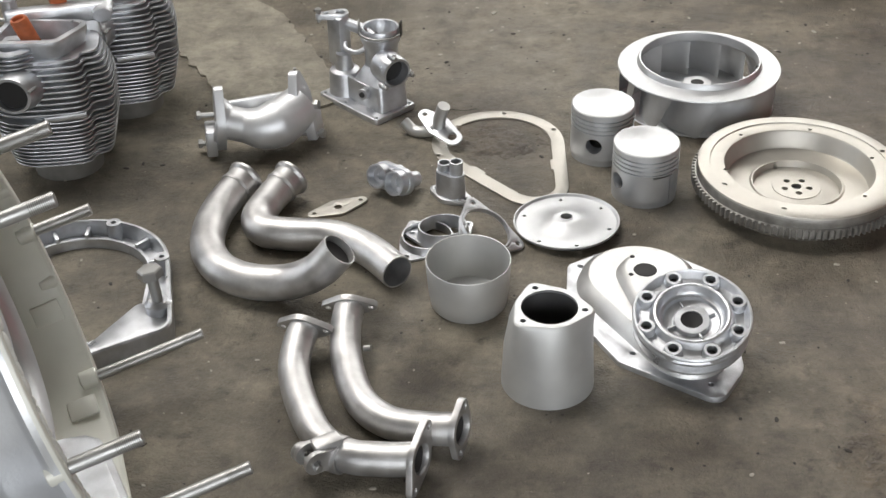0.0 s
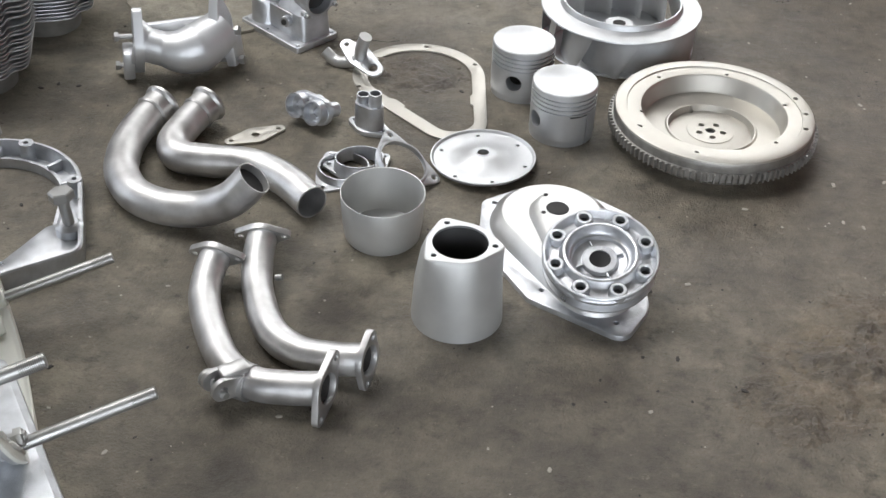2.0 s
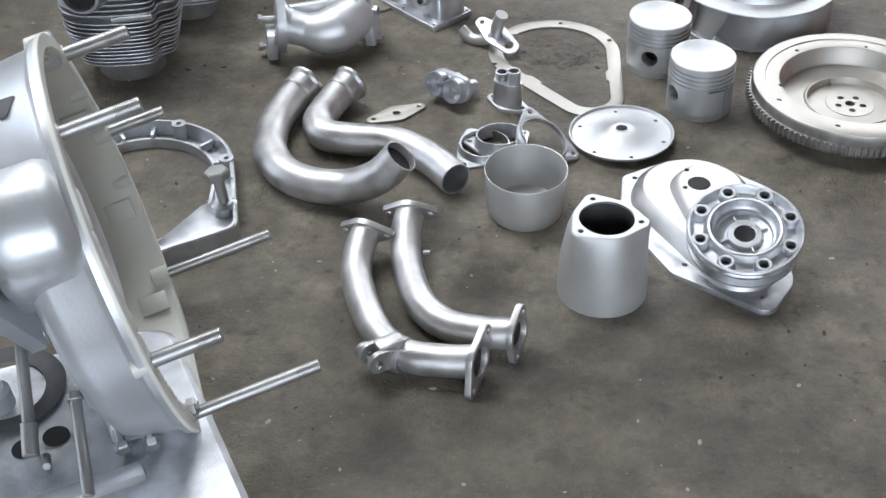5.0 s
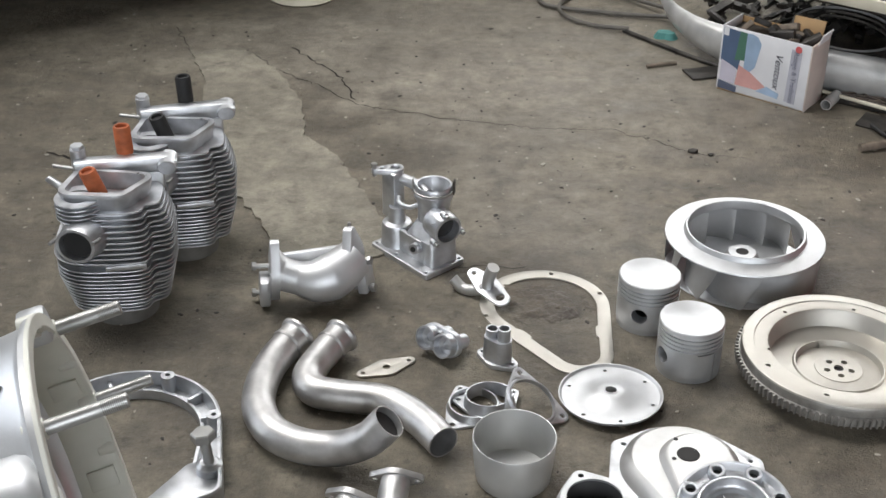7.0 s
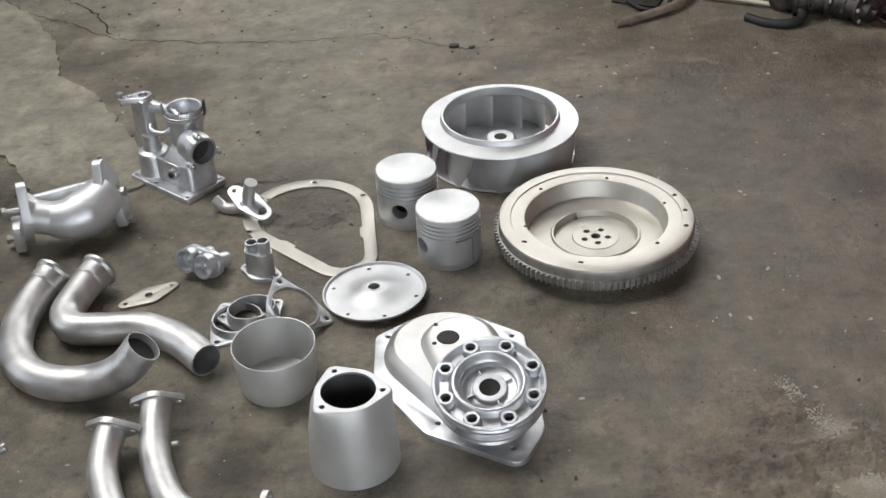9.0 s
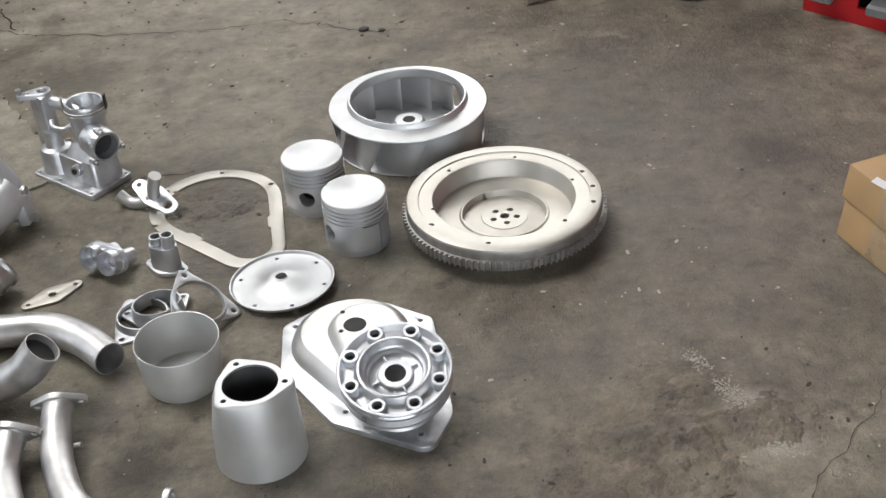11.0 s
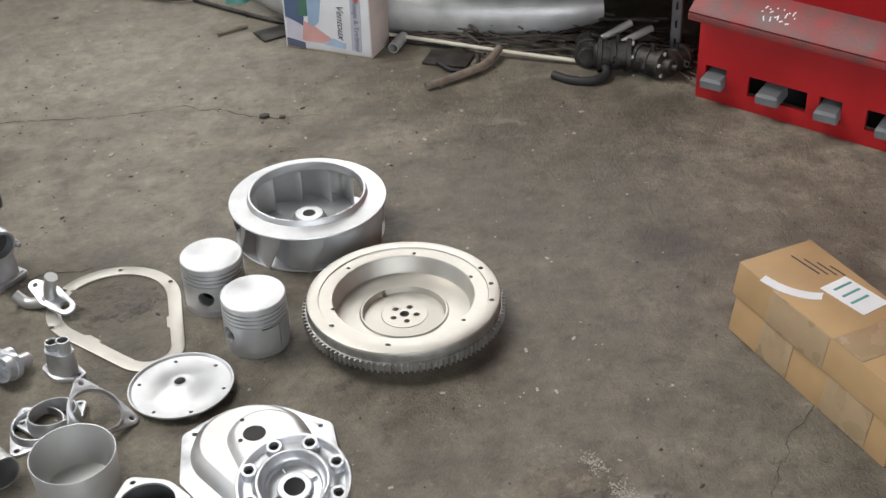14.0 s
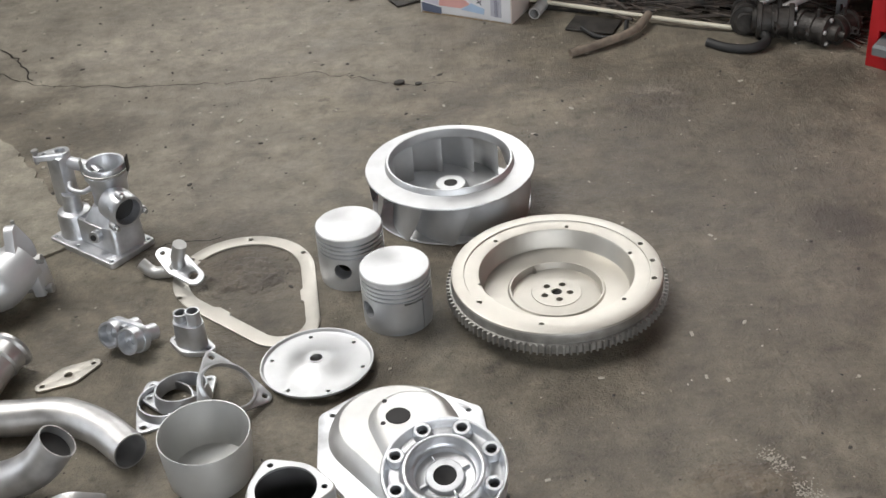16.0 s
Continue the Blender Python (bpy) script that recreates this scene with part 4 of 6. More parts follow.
def pipe_stub():
    t = thing("bent_pipe_stub", "small bent steel tube with an oval flange on the plate ring", "fitting", pose(0.070, 1.716, 0.014, 0, 0, -48) @ Matrix.Diagonal((1.15, 1.15, 1.15, 1)))
    tilt = pose(0, 0, 0.006, 18, 12, 0)
    part("flange", plate(belt([(-0.026, 0, 0.0085), (0, 0, 0.0150), (0.028, 0, 0.0105)]), [ring_pts(-0.026, 0, 0.003, 12), ring_pts(0.025, 0, 0.0055, 16)], -0.0015, 0.0015, 0.0004), CAST, t, "", tilt)
    part("upright_tube", swept([(0, 0, 0.0), (0.001, 0.003, 0.014), (0.004, 0.010, 0.032)], 0.0078, 22, 0.0, 8), SILVER, t, "", tilt)
    part("bent_tube", swept([(0, -0.004, -0.002), (-0.012, -0.012, -0.010), (-0.026, -0.020, -0.013), (-0.042, -0.022, -0.007)], 0.0072, 22, 0.0016, 8), SILVER, t, "", tilt)
    return t


pipe_stub()


def ring_flange(m, label, h=0.012):
    t = thing("triangular_flange", label, "flange", m, "stacked triangular flanges")
    lobes = [(0.037 * math.cos(radians(a)), 0.037 * math.sin(radians(a)), 0.0075) for a in (90, 210, 330)]
    o = radial(belt(lobes + [(0, 0, 0.030)]), 0, 0, 72)
    n = resample(belt([(x * 0.93, y * 0.93, r * 0.9) for x, y, r in lobes] + [(0, 0, 0.0285)]), 72)
    part("flange", plate(o, [ring_pts(0, 0, 0.0262, 40)] + [ring_pts(x, y, 0.003, 14) for x, y, r in lobes], 0, 0.003, 0.0008), CAST, t)
    part("neck", lathe([(0.0262, 0.002), (0.0300, 0.002), (0.0285, h * 0.6), (0.0275, h), (0.0258, h), (0.0255, h * 0.6)], 48, close=True), CAST, t)
    return t


ring_flange(pose(0.062, 1.455, 0.0005, 0, 0, 25) @ Matrix.Diagonal((1.15, 1.15, 1.0, 1)), "thin triangular metal flange ring lying flat")
ring_flange(pose(0.082, 1.456, 0.0065, -4, 5, 75) @ Matrix.Diagonal((1.10, 1.10, 1.3, 1)), "triangular metal flange ring stacked on another", 0.014)
ring_flange(pose(0.133, 1.444, 0.0235, 24, 16, 30) @ Matrix.Diagonal((1.18, 1.18, 1.0, 1)), "triangular metal flange ring leaning on the stack", 0.007)


# ---------------------------------------------------------------- carburettor body
def carburettor():
    t = thing("carburettor_body", "cast aluminium carburettor body on a square base flange", "carburettor", pose(-0.039, 1.828, 0, 0, 0, -45))
    hx, hy = 0.064, 0.0385
    base = belt([(sx * (hx - 0.005), sy * (hy - 0.005), 0.005) for sx in (-1, 1) for sy in (-1, 1)], 24)
    part("base_flange", plate(base, [ring_pts(sx * (hx - 0.0065), sy * (hy - 0.0065), 0.0026, 12) for sx in (-1, 1) for sy in (-1, 1)] + [ring_pts(-0.012, -0.031, 0.0026, 12)], 0, 0.0085, 0.001), CAST, t, "flat base flange with bolt holes")
    part("body", loft([(resample(belt([(-0.004, -0.014, 0.006), (0.050, -0.014, 0.006), (-0.004, 0.024, 0.008), (0.050, 0.024, 0.008)]), 64), 0.008),
                       (resample(belt([(0.0, -0.012, 0.006), (0.044, -0.012, 0.006), (-0.002, 0.024, 0.008), (0.046, 0.024, 0.008)]), 64), 0.045),
                       (resample(belt([(0.006, 0.004, 0.008), (0.036, 0.004, 0.008), (0.002, 0.024, 0.008), (0.042, 0.024, 0.008)]), 64), 0.062)]), CAST, t)
    part("pump_housing", join(lathe([(0.0235, 0.006), (0.0215, 0.012), (0.0210, 0.040), (0.0195, 0.0435), (0.0125, 0.046), (0.0105, 0.060), (0.0105, 0.070), (0, 0.072)], 48)), CAST, t, "", pose(-0.040, -0.006, 0) @ Matrix.Diagonal((1.1, 1.1, 1.0, 1)))
    part("tower", box(0.030, 0.022, 0.078, (-0.054, -0.001, 0.045), 0.004), CAST, t)
    part("lever_arm", plate(belt([(-0.053, 0.003, 0.0125), (-0.070, -0.022, 0.0055)]), [ring_pts(-0.053, 0.003, 0.0070, 24), ring_pts(-0.064, -0.014, 0.003, 14)], 0.119, 0.127, 0.001), CAST, t)
    part("lever_screw", join(rod((-0.071, -0.023, 0.114), (-0.071, -0.023, 0.132), 0.0032, 14), hexa(0.005, 0.004, (-0.071, -0.023, 0.131))), STUD, t, "bare steel adjusting screw")
    part("tower_web", swept([(-0.046, 0.004, 0.112), (-0.018, 0.018, 0.104), (0.000, 0.020, 0.098)], 0.0085, 18, 0, 6), CAST, t)
    part("throat", lathe([(0.0245, 0.050), (0.0235, 0.070), (0.0250, 0.092), (0.0290, 0.100), (0.0290, 0.106), (0.0275, 0.108), (0.0275, 0.117), (0.0265, 0.1185), (0.0240, 0.118), (0.0230, 0.108), (0.0205, 0.104), (0.0195, 0.080), (0, 0.078)], 56), CAST, t, "", pose(0.012, 0.022, 0))
    part("clip_ring", lathe([(0.0290, 0.108), (0.0305, 0.1085), (0.0305, 0.1115), (0.0290, 0.112)], 48, close=True), STUD, t, "", pose(0.012, 0.022, 0))
    for a in (35, 225):
        c = pose(0.012 + 0.0305 * math.cos(radians(a)), 0.022 + 0.0305 * math.sin(radians(a)), 0.106, 0, 0, a)
        part("spring_clip", box(0.0022, 0.011, 0.022, (0, 0, 0), 0.0008), GRIME if a == 35 else STUD, t, "dark bent spring clip" if a == 35 else "", c)
    port = aim((0.030, 0.010, 0.070), (1, -0.16, -0.06)) @ Matrix.Diagonal((1.06, 1.06, 1.0, 1))
    part("side_port", lathe([(0.0215, 0), (0.0220, 0.018), (0.0215, 0.034), (0.0205, 0.0355), (0.0175, 0.0355), (0.0165, 0.020), (0, 0.020)], 44), CAST, t, "round side port", port)
    # Shade inside the port is a flat black disc.
    part("port_bore", rod((0, 0, 0.0203), (0, 0, 0.0212), 0.0164, 32), SHADE_BLACK, t, "black disc drawn as the shade in a port bore", port)
    for k in range(3):
        a = radians(120 * k + 100)
        b = port @ pose(0.0245 * math.cos(a), 0.0245 * math.sin(a), 0.024)
        part("port_lug", rod((0, 0, 0), (0, 0, 0.010), 0.0048, 16), CAST, t, "", b)
        part("port_screw", rod((0, 0, 0.010), (0, 0, 0.016), 0.0030, 12), STUD, t, "", b)
    part("front_boss", rod((0.020, -0.010, 0.030), (0.026, -0.030, 0.033), 0.0085, 20), CAST, t)
    part("boss_bore", rod((0.0262, -0.0306, 0.0331), (0.0264, -0.0310, 0.0332), 0.0042, 16), SHADE_BLACK, t, "black disc drawn as the shade in the boss bore")
    part("front_rib", box(0.050, 0.008, 0.036, (0.006, -0.016, 0.008), 0.003), CAST, t)
    part("link_rod", swept([(-0.034, -0.006, 0.088), (-0.026, -0.012, 0.082), (-0.010, -0.006, 0.080), (0.000, 0.002, 0.086)], 0.0036, 14, 0, 6), CAST, t)
    return t


carburettor()


# ---------------------------------------------------------------- intake manifold elbow
def manifold():
    t = thing("intake_elbow", "silver cast intake elbow with bolted end flanges", "manifold", pose(-0.174, 1.699, 0, 0, 0, 8) @ pose(0.190, -1.690, 0))
    a, b = Vector((-0.246, 1.680, 0.052)), Vector((-0.134, 1.704, 0.054))
    pts = [a, (-0.232, 1.677, 0.049), (-0.212, 1.673, 0.0445), (-0.190, 1.671, 0.041), (-0.168, 1.676, 0.0425), (-0.150, 1.689, 0.048), b]
    part("elbow_body", swept(pts, 0.03, 40, 0.0, 10, [0.031, 0.0235, 0.0235, 0.0300, 0.034, 0.031, 0.029]), PAINTED, t)
    for p, d, x in ((a, (-0.98, -0.10, 0.05), (0.10, 0.0, 1.0)), (b, (0.93, -0.32, 0.12), (-0.22, 0.10, 1.0))):
        z = Vector(d).normalized()
        x = Vector(x)
        x = (x - z * x.dot(z)).normalized()
        y = z.cross(x)
        m = Matrix(((x.x, y.x, z.x, p.x), (x.y, y.y, z.y, p.y), (x.z, y.z, z.z, p.z), (0, 0, 0, 1)))
        f = part("end_flange", plate(belt([(-0.032, 0, 0.013), (0, 0, 0.031), (0.040, 0, 0.0105)]), [], -0.007, 0.006, 0.002), PAINTED, t, "oval end flange", m)
        part("clamp_block", box(0.040, 0.036, 0.015, (-0.028, 0.0, 0.0055), 0.003), PAINTED, f)
        for q in (-0.040, 0.004):
            part("bolt", join(rod((q, 0.010, -0.004), (q, 0.010, 0.030), 0.0036, 14), hexa(0.0070, 0.006, (q, 0.010, 0.0245))), STUD, f, "bare steel bolt")
    part("web", box(0.100, 0.008, 0.026, (-0.190, 1.708, 0.044), 0.002, 12), PAINTED, t)
    part("stud", rod((-0.139, 1.742, 0.070), (-0.139, 1.742, 0.092), 0.0025, 12), STUD, t)
    return t


manifold()


# ---------------------------------------------------------------- finned cylinders
def fin_outline(rx, ry, lobe=0.0, n=96):
    out = []
    for k in range(n):
        a = 2 * math.pi * k / n
        c, s = math.cos(a), math.sin(a)
        f = (abs(c) ** 3.0 + abs(s) ** 3.0) ** (-1 / 3.0)
        f *= 1 - lobe * math.exp(-((math.degrees(a) - 318) / 11) ** 2) - lobe * math.exp(-((math.degrees(a) - 62) / 13) ** 2)
        out.append((rx * f * c, ry * f * s))
    return out


def cylinder_barrel(m, plug, label):
    t = thing("engine_cylinder", label, "engine cylinder", m, "pair of finned cylinders")
    part("sleeve", lathe([(0.039, 0.0), (0.0445, 0.0), (0.0450, 0.002), (0.0450, 0.045), (0.039, 0.045)], 56, close=True), IRON, t, "dark bare iron sleeve foot")
    part("core", loft([(fin_outline(0.050, 0.050), 0.036), (fin_outline(0.054, 0.052, 0.1), 0.13), (fin_outline(0.048, 0.044, 0.1), 0.205)], bottom=True), CAST, t)
    zs = [0.038 + 0.0072 * k for k in range(12)]
    for k, z in enumerate(zs):
        g = 0.86 + 0.16 * min(1, k / 8)
        o = fin_outline(0.075 * g, 0.071 * g, 0.15 + 0.04 * (k % 2))
        part("fin", loft([(o, z), ([(x * 1.006, y * 1.006) for x, y in o], z + 0.0012), (o, z + 0.0024)], bottom=True), CAST, t)
    for k in range(10):
        z = 0.131 + 0.0082 * k
        g = 1.02 - 0.006 * k - 0.0032 * k * k
        o = [(x + 0.002 * k * 0.6, y) for x, y in fin_outline(0.077 * g, 0.070 * g, 0.19 + 0.04 * (k % 2))]
        part("head_fin", loft([(o, z), ([(x * 1.006, y * 1.006) for x, y in o], z + 0.0014), (o, z + 0.0028)], bottom=True), CAST, t)
    for k in range(5):
        part("neck_fin", lathe([(0.018, 0.0), (0.030, 0.0), (0.0305, 0.0012), (0.030, 0.0024), (0.018, 0.0024)], 36, close=True), CAST, t, "", pose(-0.036, -0.030, 0.196 + 0.007 * k))
    o = [(-0.044, -0.022, 0.018), (0.012, -0.026, 0.022), (0.038, 0.004, 0.016), (-0.036, 0.020, 0.014)]
    outer = resample(belt(o), 72)
    inn = resample(belt([(x * 0.94, y * 0.94, r * 0.62) for x, y, r in o]), 72)

    def sc(l, f):
        return [(x * f, y * f) for x, y in l]
    part("rocker_box", loft([(sc(outer, 0.94), 0.176), (sc(outer, 0.86), 0.196), (sc(outer, 0.93), 0.214), (sc(outer, 0.985), 0.228), (outer, 0.2325), (sc(outer, 0.985), 0.236), (inn, 0.236), (sc(inn, 0.93), 0.210), (sc(inn, 0.90), 0.204)]), CAST, t, "open rocker box")
    part("rail", box(0.128, 0.022, 0.026, (0.012, 0.044, 0.222), 0.005, 6), CAST, t)
    part("rail_web", box(0.112, 0.020, 0.052, (0.008, 0.042, 0.172), 0.004, 6), CAST, t)
    part("rail_boss", rod((0.070, 0.030, 0.234), (0.0705, 0.064, 0.236), 0.0125, 20), CAST, t)
    part("rail_hole", rod((0.0785, 0.044, 0.236), (0.0830, 0.0445, 0.236), 0.0055, 16), CAST, t)
    part("corner_post", join(rod((-0.046, 0.050, 0.222), (-0.046, 0.050, 0.262), 0.010, 18), hexa(0.009, 0.006, (-0.046, 0.050, 0.2615))), CAST, t)
    port = aim((-0.028, -0.052, 0.170), (-0.30, -1, 0.14))
    part("exhaust_port", lathe([(0.030, -0.010), (0.030, 0.012), (0.0275, 0.030), (0.0265, 0.032), (0.0225, 0.032), (0.0212, 0.024), (0, 0.0235)], 44), CAST, t, "round exhaust port", port)
    # Port depth is shaded by a flat black disc.
    part("port_bore", rod((0, 0, 0.0225), (0, 0, 0.0247), 0.0212, 32), SHADE_BLACK, t, "black disc drawn as the shade in a port bore", port)
    part("port_stud", rod((-0.030, 0.004, 0.018), (-0.030, 0.004, 0.040), 0.0028, 12), STUD, t, "", port)
    part("port_stud", rod((0.027, 0.010, 0.018), (0.027, 0.010, 0.036), 0.0028, 12), STUD, t, "", port)
    part("spark_boss", rod((-0.060, 0.020, 0.205), (-0.086, 0.034, 0.220), 0.0055, 14), CAST, t)
    part("side_stud", rod((-0.040, 0.038, 0.230), (-0.080, 0.050, 0.232), 0.003, 12), STUD, t)
    part("lower_lug", box(0.052, 0.014, 0.010, (0.020, -0.066, 0.122), 0.002, 8), CAST, t)
    mat_p, lab = plug
    part("plug", lathe([(0, 0), (0.0105, 0), (0.0112, 0.003), (0.0112, 0.046), (0.0100, 0.049), (0.0075, 0.049), (0.0070, 0.044), (0, 0.043)], 28), mat_p, t, lab, pose(-0.012, -0.010, 0.214, 6, -14, 0))
    part("plug", lathe([(0, 0), (0.0105, 0), (0.0112, 0.003), (0.0112, 0.044), (0.0100, 0.047), (0.0075, 0.047), (0.0070, 0.042), (0, 0.041)], 28), mat_p, t, lab, pose(0.014, 0.060, 0.245, -2, -2, 0))
    return t


cylinder_barrel(pose(-0.436, 1.655, 0, 0, 0, 8) @ Matrix.Diagonal((1.03, 1.03, 0.86, 1)), (ORANGE, "cut orange rubber hose plug"), "silver finned engine cylinder with orange hose plugs, standing upright")
cylinder_barrel(pose(-0.388, 1.828, 0, 0, 0, 12) @ Matrix.Diagonal((1.03, 1.03, 0.86, 1)), (BLACK, "twisted black rubber plug"), "silver finned engine cylinder with black rubber plugs, standing upright")


# ---------------------------------------------------------------- arched end cover on the floor
def arch_cover():
    t = thing("arched_end_cover", "silver cast D-shaped end cover frame lying on the floor", "engine cover")
    cx, cy = -0.335, 1.33

    def grown(g):
        return radial(belt([(-0.352, 1.362, 0.112 + g), (-0.238, 1.262, 0.022 + g), (-0.300, 1.212, 0.012 + g), (-0.420, 1.260, 0.02 + g)]), cx, cy, 128)

    def opening(g):
        return radial(belt([(-0.352, 1.362, 0.086 + g), (-0.272, 1.285, 0.012 + g), (-0.312, 1.250, 0.010 + g), (-0.410, 1.285, 0.02 + g)]), cx, cy, 128)
    part("frame_floor", plate(grown(0), [opening(0)], 0.0, 0.006, 0.001), CAST, t)
    part("outer_wall", loft([(grown(0), 0.004), (grown(0), 0.025), (grown(-0.002), 0.027), (grown(-0.005), 0.027), (grown(-0.0065), 0.005)], cap=False), CAST, t)
    part("inner_wall", loft([(opening(0.005), 0.005), (opening(0.004), 0.013), (opening(0.0), 0.013), (opening(-0.0005), 0.0)], cap=False), CAST, t)
    for a in (20, 48, 95, 118):
        x, y = -0.352 + 0.099 * math.cos(radians(a)), 1.362 + 0.099 * math.sin(radians(a))
        part("rib", box(0.024, 0.005, 0.014, (x, y, 0.005), 0.001, a), CAST, t)
    for a in (76, 14):
        x, y = -0.352 + 0.103 * math.cos(radians(a)), 1.362 + 0.103 * math.sin(radians(a))
        part("screw_boss", lathe([(0.0032, 0.0), (0.0095, 0.0), (0.0090, 0.0255), (0.0032, 0.0255)], 20, close=True), CAST, t, "", pose(x, y, 0.003))
    part("corner_pad", plate(belt([(-0.242, 1.268, 0.022), (-0.256, 1.296, 0.016), (-0.300, 1.222, 0.010)]), [], 0.005, 0.016, 0.002), CAST, t)
    part("stud_boss", lathe([(0, 0.015), (0.0160, 0.015), (0.0155, 0.026), (0.0105, 0.030), (0, 0.030)], 28), CAST, t, "", pose(-0.238, 1.297, 0))
    part("stud", rod((-0.238, 1.297, 0.028), (-0.242, 1.300, 0.062), 0.0065, 18), STUD, t)
    part("nut", move(hexa(0.0145, 0.011), pose(-0.242, 1.300, 0.060, -5, -6, 10)), STUD, t, "large hexagon nut on the stud")
    return t


arch_cover()


# ---------------------------------------------------------------- engine crankcase
def crankcase():
    """Half crankcase: bell ring across local x, studs along local x, all leaning back on its sump."""
    t = thing("engine_crankcase", "silver cast engine crankcase with bell housing and long studs", "engine", pose(-0.2657, 1.034, 0.1826, 0, -12.7, 20.1))
    R = 0.197
    turn = pose(0, 0, 0, 0, 90, 0)
    part("bell_shell", lathe([(R, 0.0), (R, -0.007), (R - 0.004, -0.010), (R - 0.007, -0.014), (R - 0.010, -0.046), (R - 0.016, -0.058), (R - 0.030, -0.066), (0.125, -0.070), (0.05, -0.072), (0, -0.072)], 112), SHELL, t, "", turn)
    part("bell_inside", lathe([(R - 0.010, 0.0), (R - 0.0125, -0.010), (R - 0.0155, -0.048), (R - 0.024, -0.060), (0.120, -0.064), (0.070, -0.066), (0, -0.066)], 112), INNER, t, "smooth grey-green painted inside", turn)
    part("bell_rim", lathe([(R + 0.002, -0.001), (R + 0.002, 0.0025), (R + 0.001, 0.0035), (R - 0.011, 0.0035), (R - 0.012, 0.0025), (R - 0.012, -0.001)], 112, close=True), INNER, t, "flat machined rim", turn)
    part("starter_nose", lathe([(0, -0.006), (0.046, -0.006), (0.052, -0.011), (0.056, -0.022), (0.056, -0.066), (0.051, -0.078), (0.040, -0.084), (0, -0.085)], 56), SHELL, t, "rounded cast starter nose", pose(0, -0.112, 0.115, 0, 90, 0))
    a = radians(100)
    # Opening painted on: a thin dark plate stands in for its shade.
    window = belt([(-0.007, 0, 0.005), (0.004, 0.003, 0.007), (0.012, -0.005, 0.0015)], 20)
    part("window_shade", plate(window, [], -0.003, 0.0012, 0.0004), DARK_GREY, t, "dark ragged plate drawn as a shaded inspection window",
         pose(-0.034, (R - 0.0085) * math.cos(a), (R - 0.0085) * math.sin(a), 100 - 90, 0, 0) @ pose(0, 0, 0, 0, 0, 70))
    for a in (52, 8, -28, -62):
        y, z = (R - 0.0165) * math.cos(radians(a)), (R - 0.0165) * math.sin(radians(a))
        part("inner_pad", move(box(0.030, 0.022, 0.0036, (-0.020, 0, -0.0018), 0.0012), pose(0, y, z, a + 90, 0, 0)), INNER, t)
        part("rim_boss", rod((-0.016, (R - 0.006) * math.cos(radians(a + 9)), (R - 0.006) * math.sin(radians(a + 9))), (0.0032, (R - 0.006) * math.cos(radians(a + 9)), (R - 0.006) * math.sin(radians(a + 9))), 0.0085, 18), INNER, t)
    bead = bmesh.new()
    rnd2 = random.Random(5)
    for k in range(34):
        a = radians(132 + 2.6 * k + rnd2.uniform(-1.2, 1.2))
        s = rnd2.uniform(0.002, 0.006)
        bmesh.ops.create_icosphere(bead, subdivisions=2, radius=1, matrix=Matrix.Translation((0.003, (R - 0.010) * math.cos(a), (R - 0.010) * math.sin(a))) @ pose(0, 0, 0, math.degrees(a), 0, 0) @ Matrix.Diagonal((0.003, s * 0.7, s * 1.9, 1)))
    part("sealant_bead", bead, WHITE, t, "rough white sealant along the rim")["kind"] = "stuff"
    for a, q, L, r in ((37, 0.192, 0.068, 0.0075), (113, 0.182, 0.074, 0.0066), (-1, 0.188, 0.064, 0.0062), (-53, 0.184, 0.120, 0.0058), (179, 0.188, 0.066, 0.0066), (-138, 0.182, 0.128, 0.0062)):
        y, z = q * math.cos(radians(a)), q * math.sin(radians(a))
        part("stud_boss", rod((-0.014, y, z), (0.0045, y, z), 0.0098, 20), INNER, t)
        s = part("stud", rod((0.003, y, z), (L, y, z), r, 20), STUD, t, "long bright steel stud")
        rings = [move(lathe([(r * 0.97, 0), (r * 1.03, 0.0006), (r * 0.97, 0.0012)], 20), aim((L - 0.003 - 0.0016 * k, y, z), (1, 0, 0))) for k in range(13)]
        part("thread", join(*rings), GEAR, s, "threaded stud end")
    part("top_lug", box(0.030, 0.034, 0.030, (-0.014, 0.150, 0.112), 0.006), SHELL, t)
    # neck, square flange and crank chest
    part("neck", lathe([(0.130, -0.034), (0.112, -0.040), (0.104, -0.050), (0.101, -0.074), (0.094, -0.084), (0.05, -0.088), (0, -0.088)], 72), SHELL, t, "rounded cast neck", pose(0, -0.004, 0.030, 0, 90, 0))
    across = Matrix(((0, 0, 1, -0.098), (1, 0, 0, -0.085), (0, 1, 0, 0.125), (0, 0, 0, 1)))
    part("seat_flange", move(plate(belt([(-0.085, -0.085, 0.012), (0.085, -0.085, 0.012), (0.085, 0.085, 0.012), (-0.085, 0.085, 0.012)]),
                                   [ring_pts(sx * 0.086, sy * 0.086, 0.0045, 14) for sx in (-1, 1) for sy in (-1, 1)], 0, 0.015, 0.003), across @ pose(0, 0, 0, 0, 0, 34)), SHELL, t, "square machined flange")
    part("flange_collar", lathe([(0.070, -0.092), (0.078, -0.084), (0.076, -0.060), (0.060, -0.052)], 56), SHELL, t, "", pose(0, -0.060, 0.095, 0, 90, 0))
    part("crank_chest", lathe([(0.080, -0.096), (0.084, -0.110), (0.082, -0.200), (0.072, -0.215), (0, -0.217)], 64), SHELL, t, "", pose(0, -0.020, 0.060, 0, 90, 0))
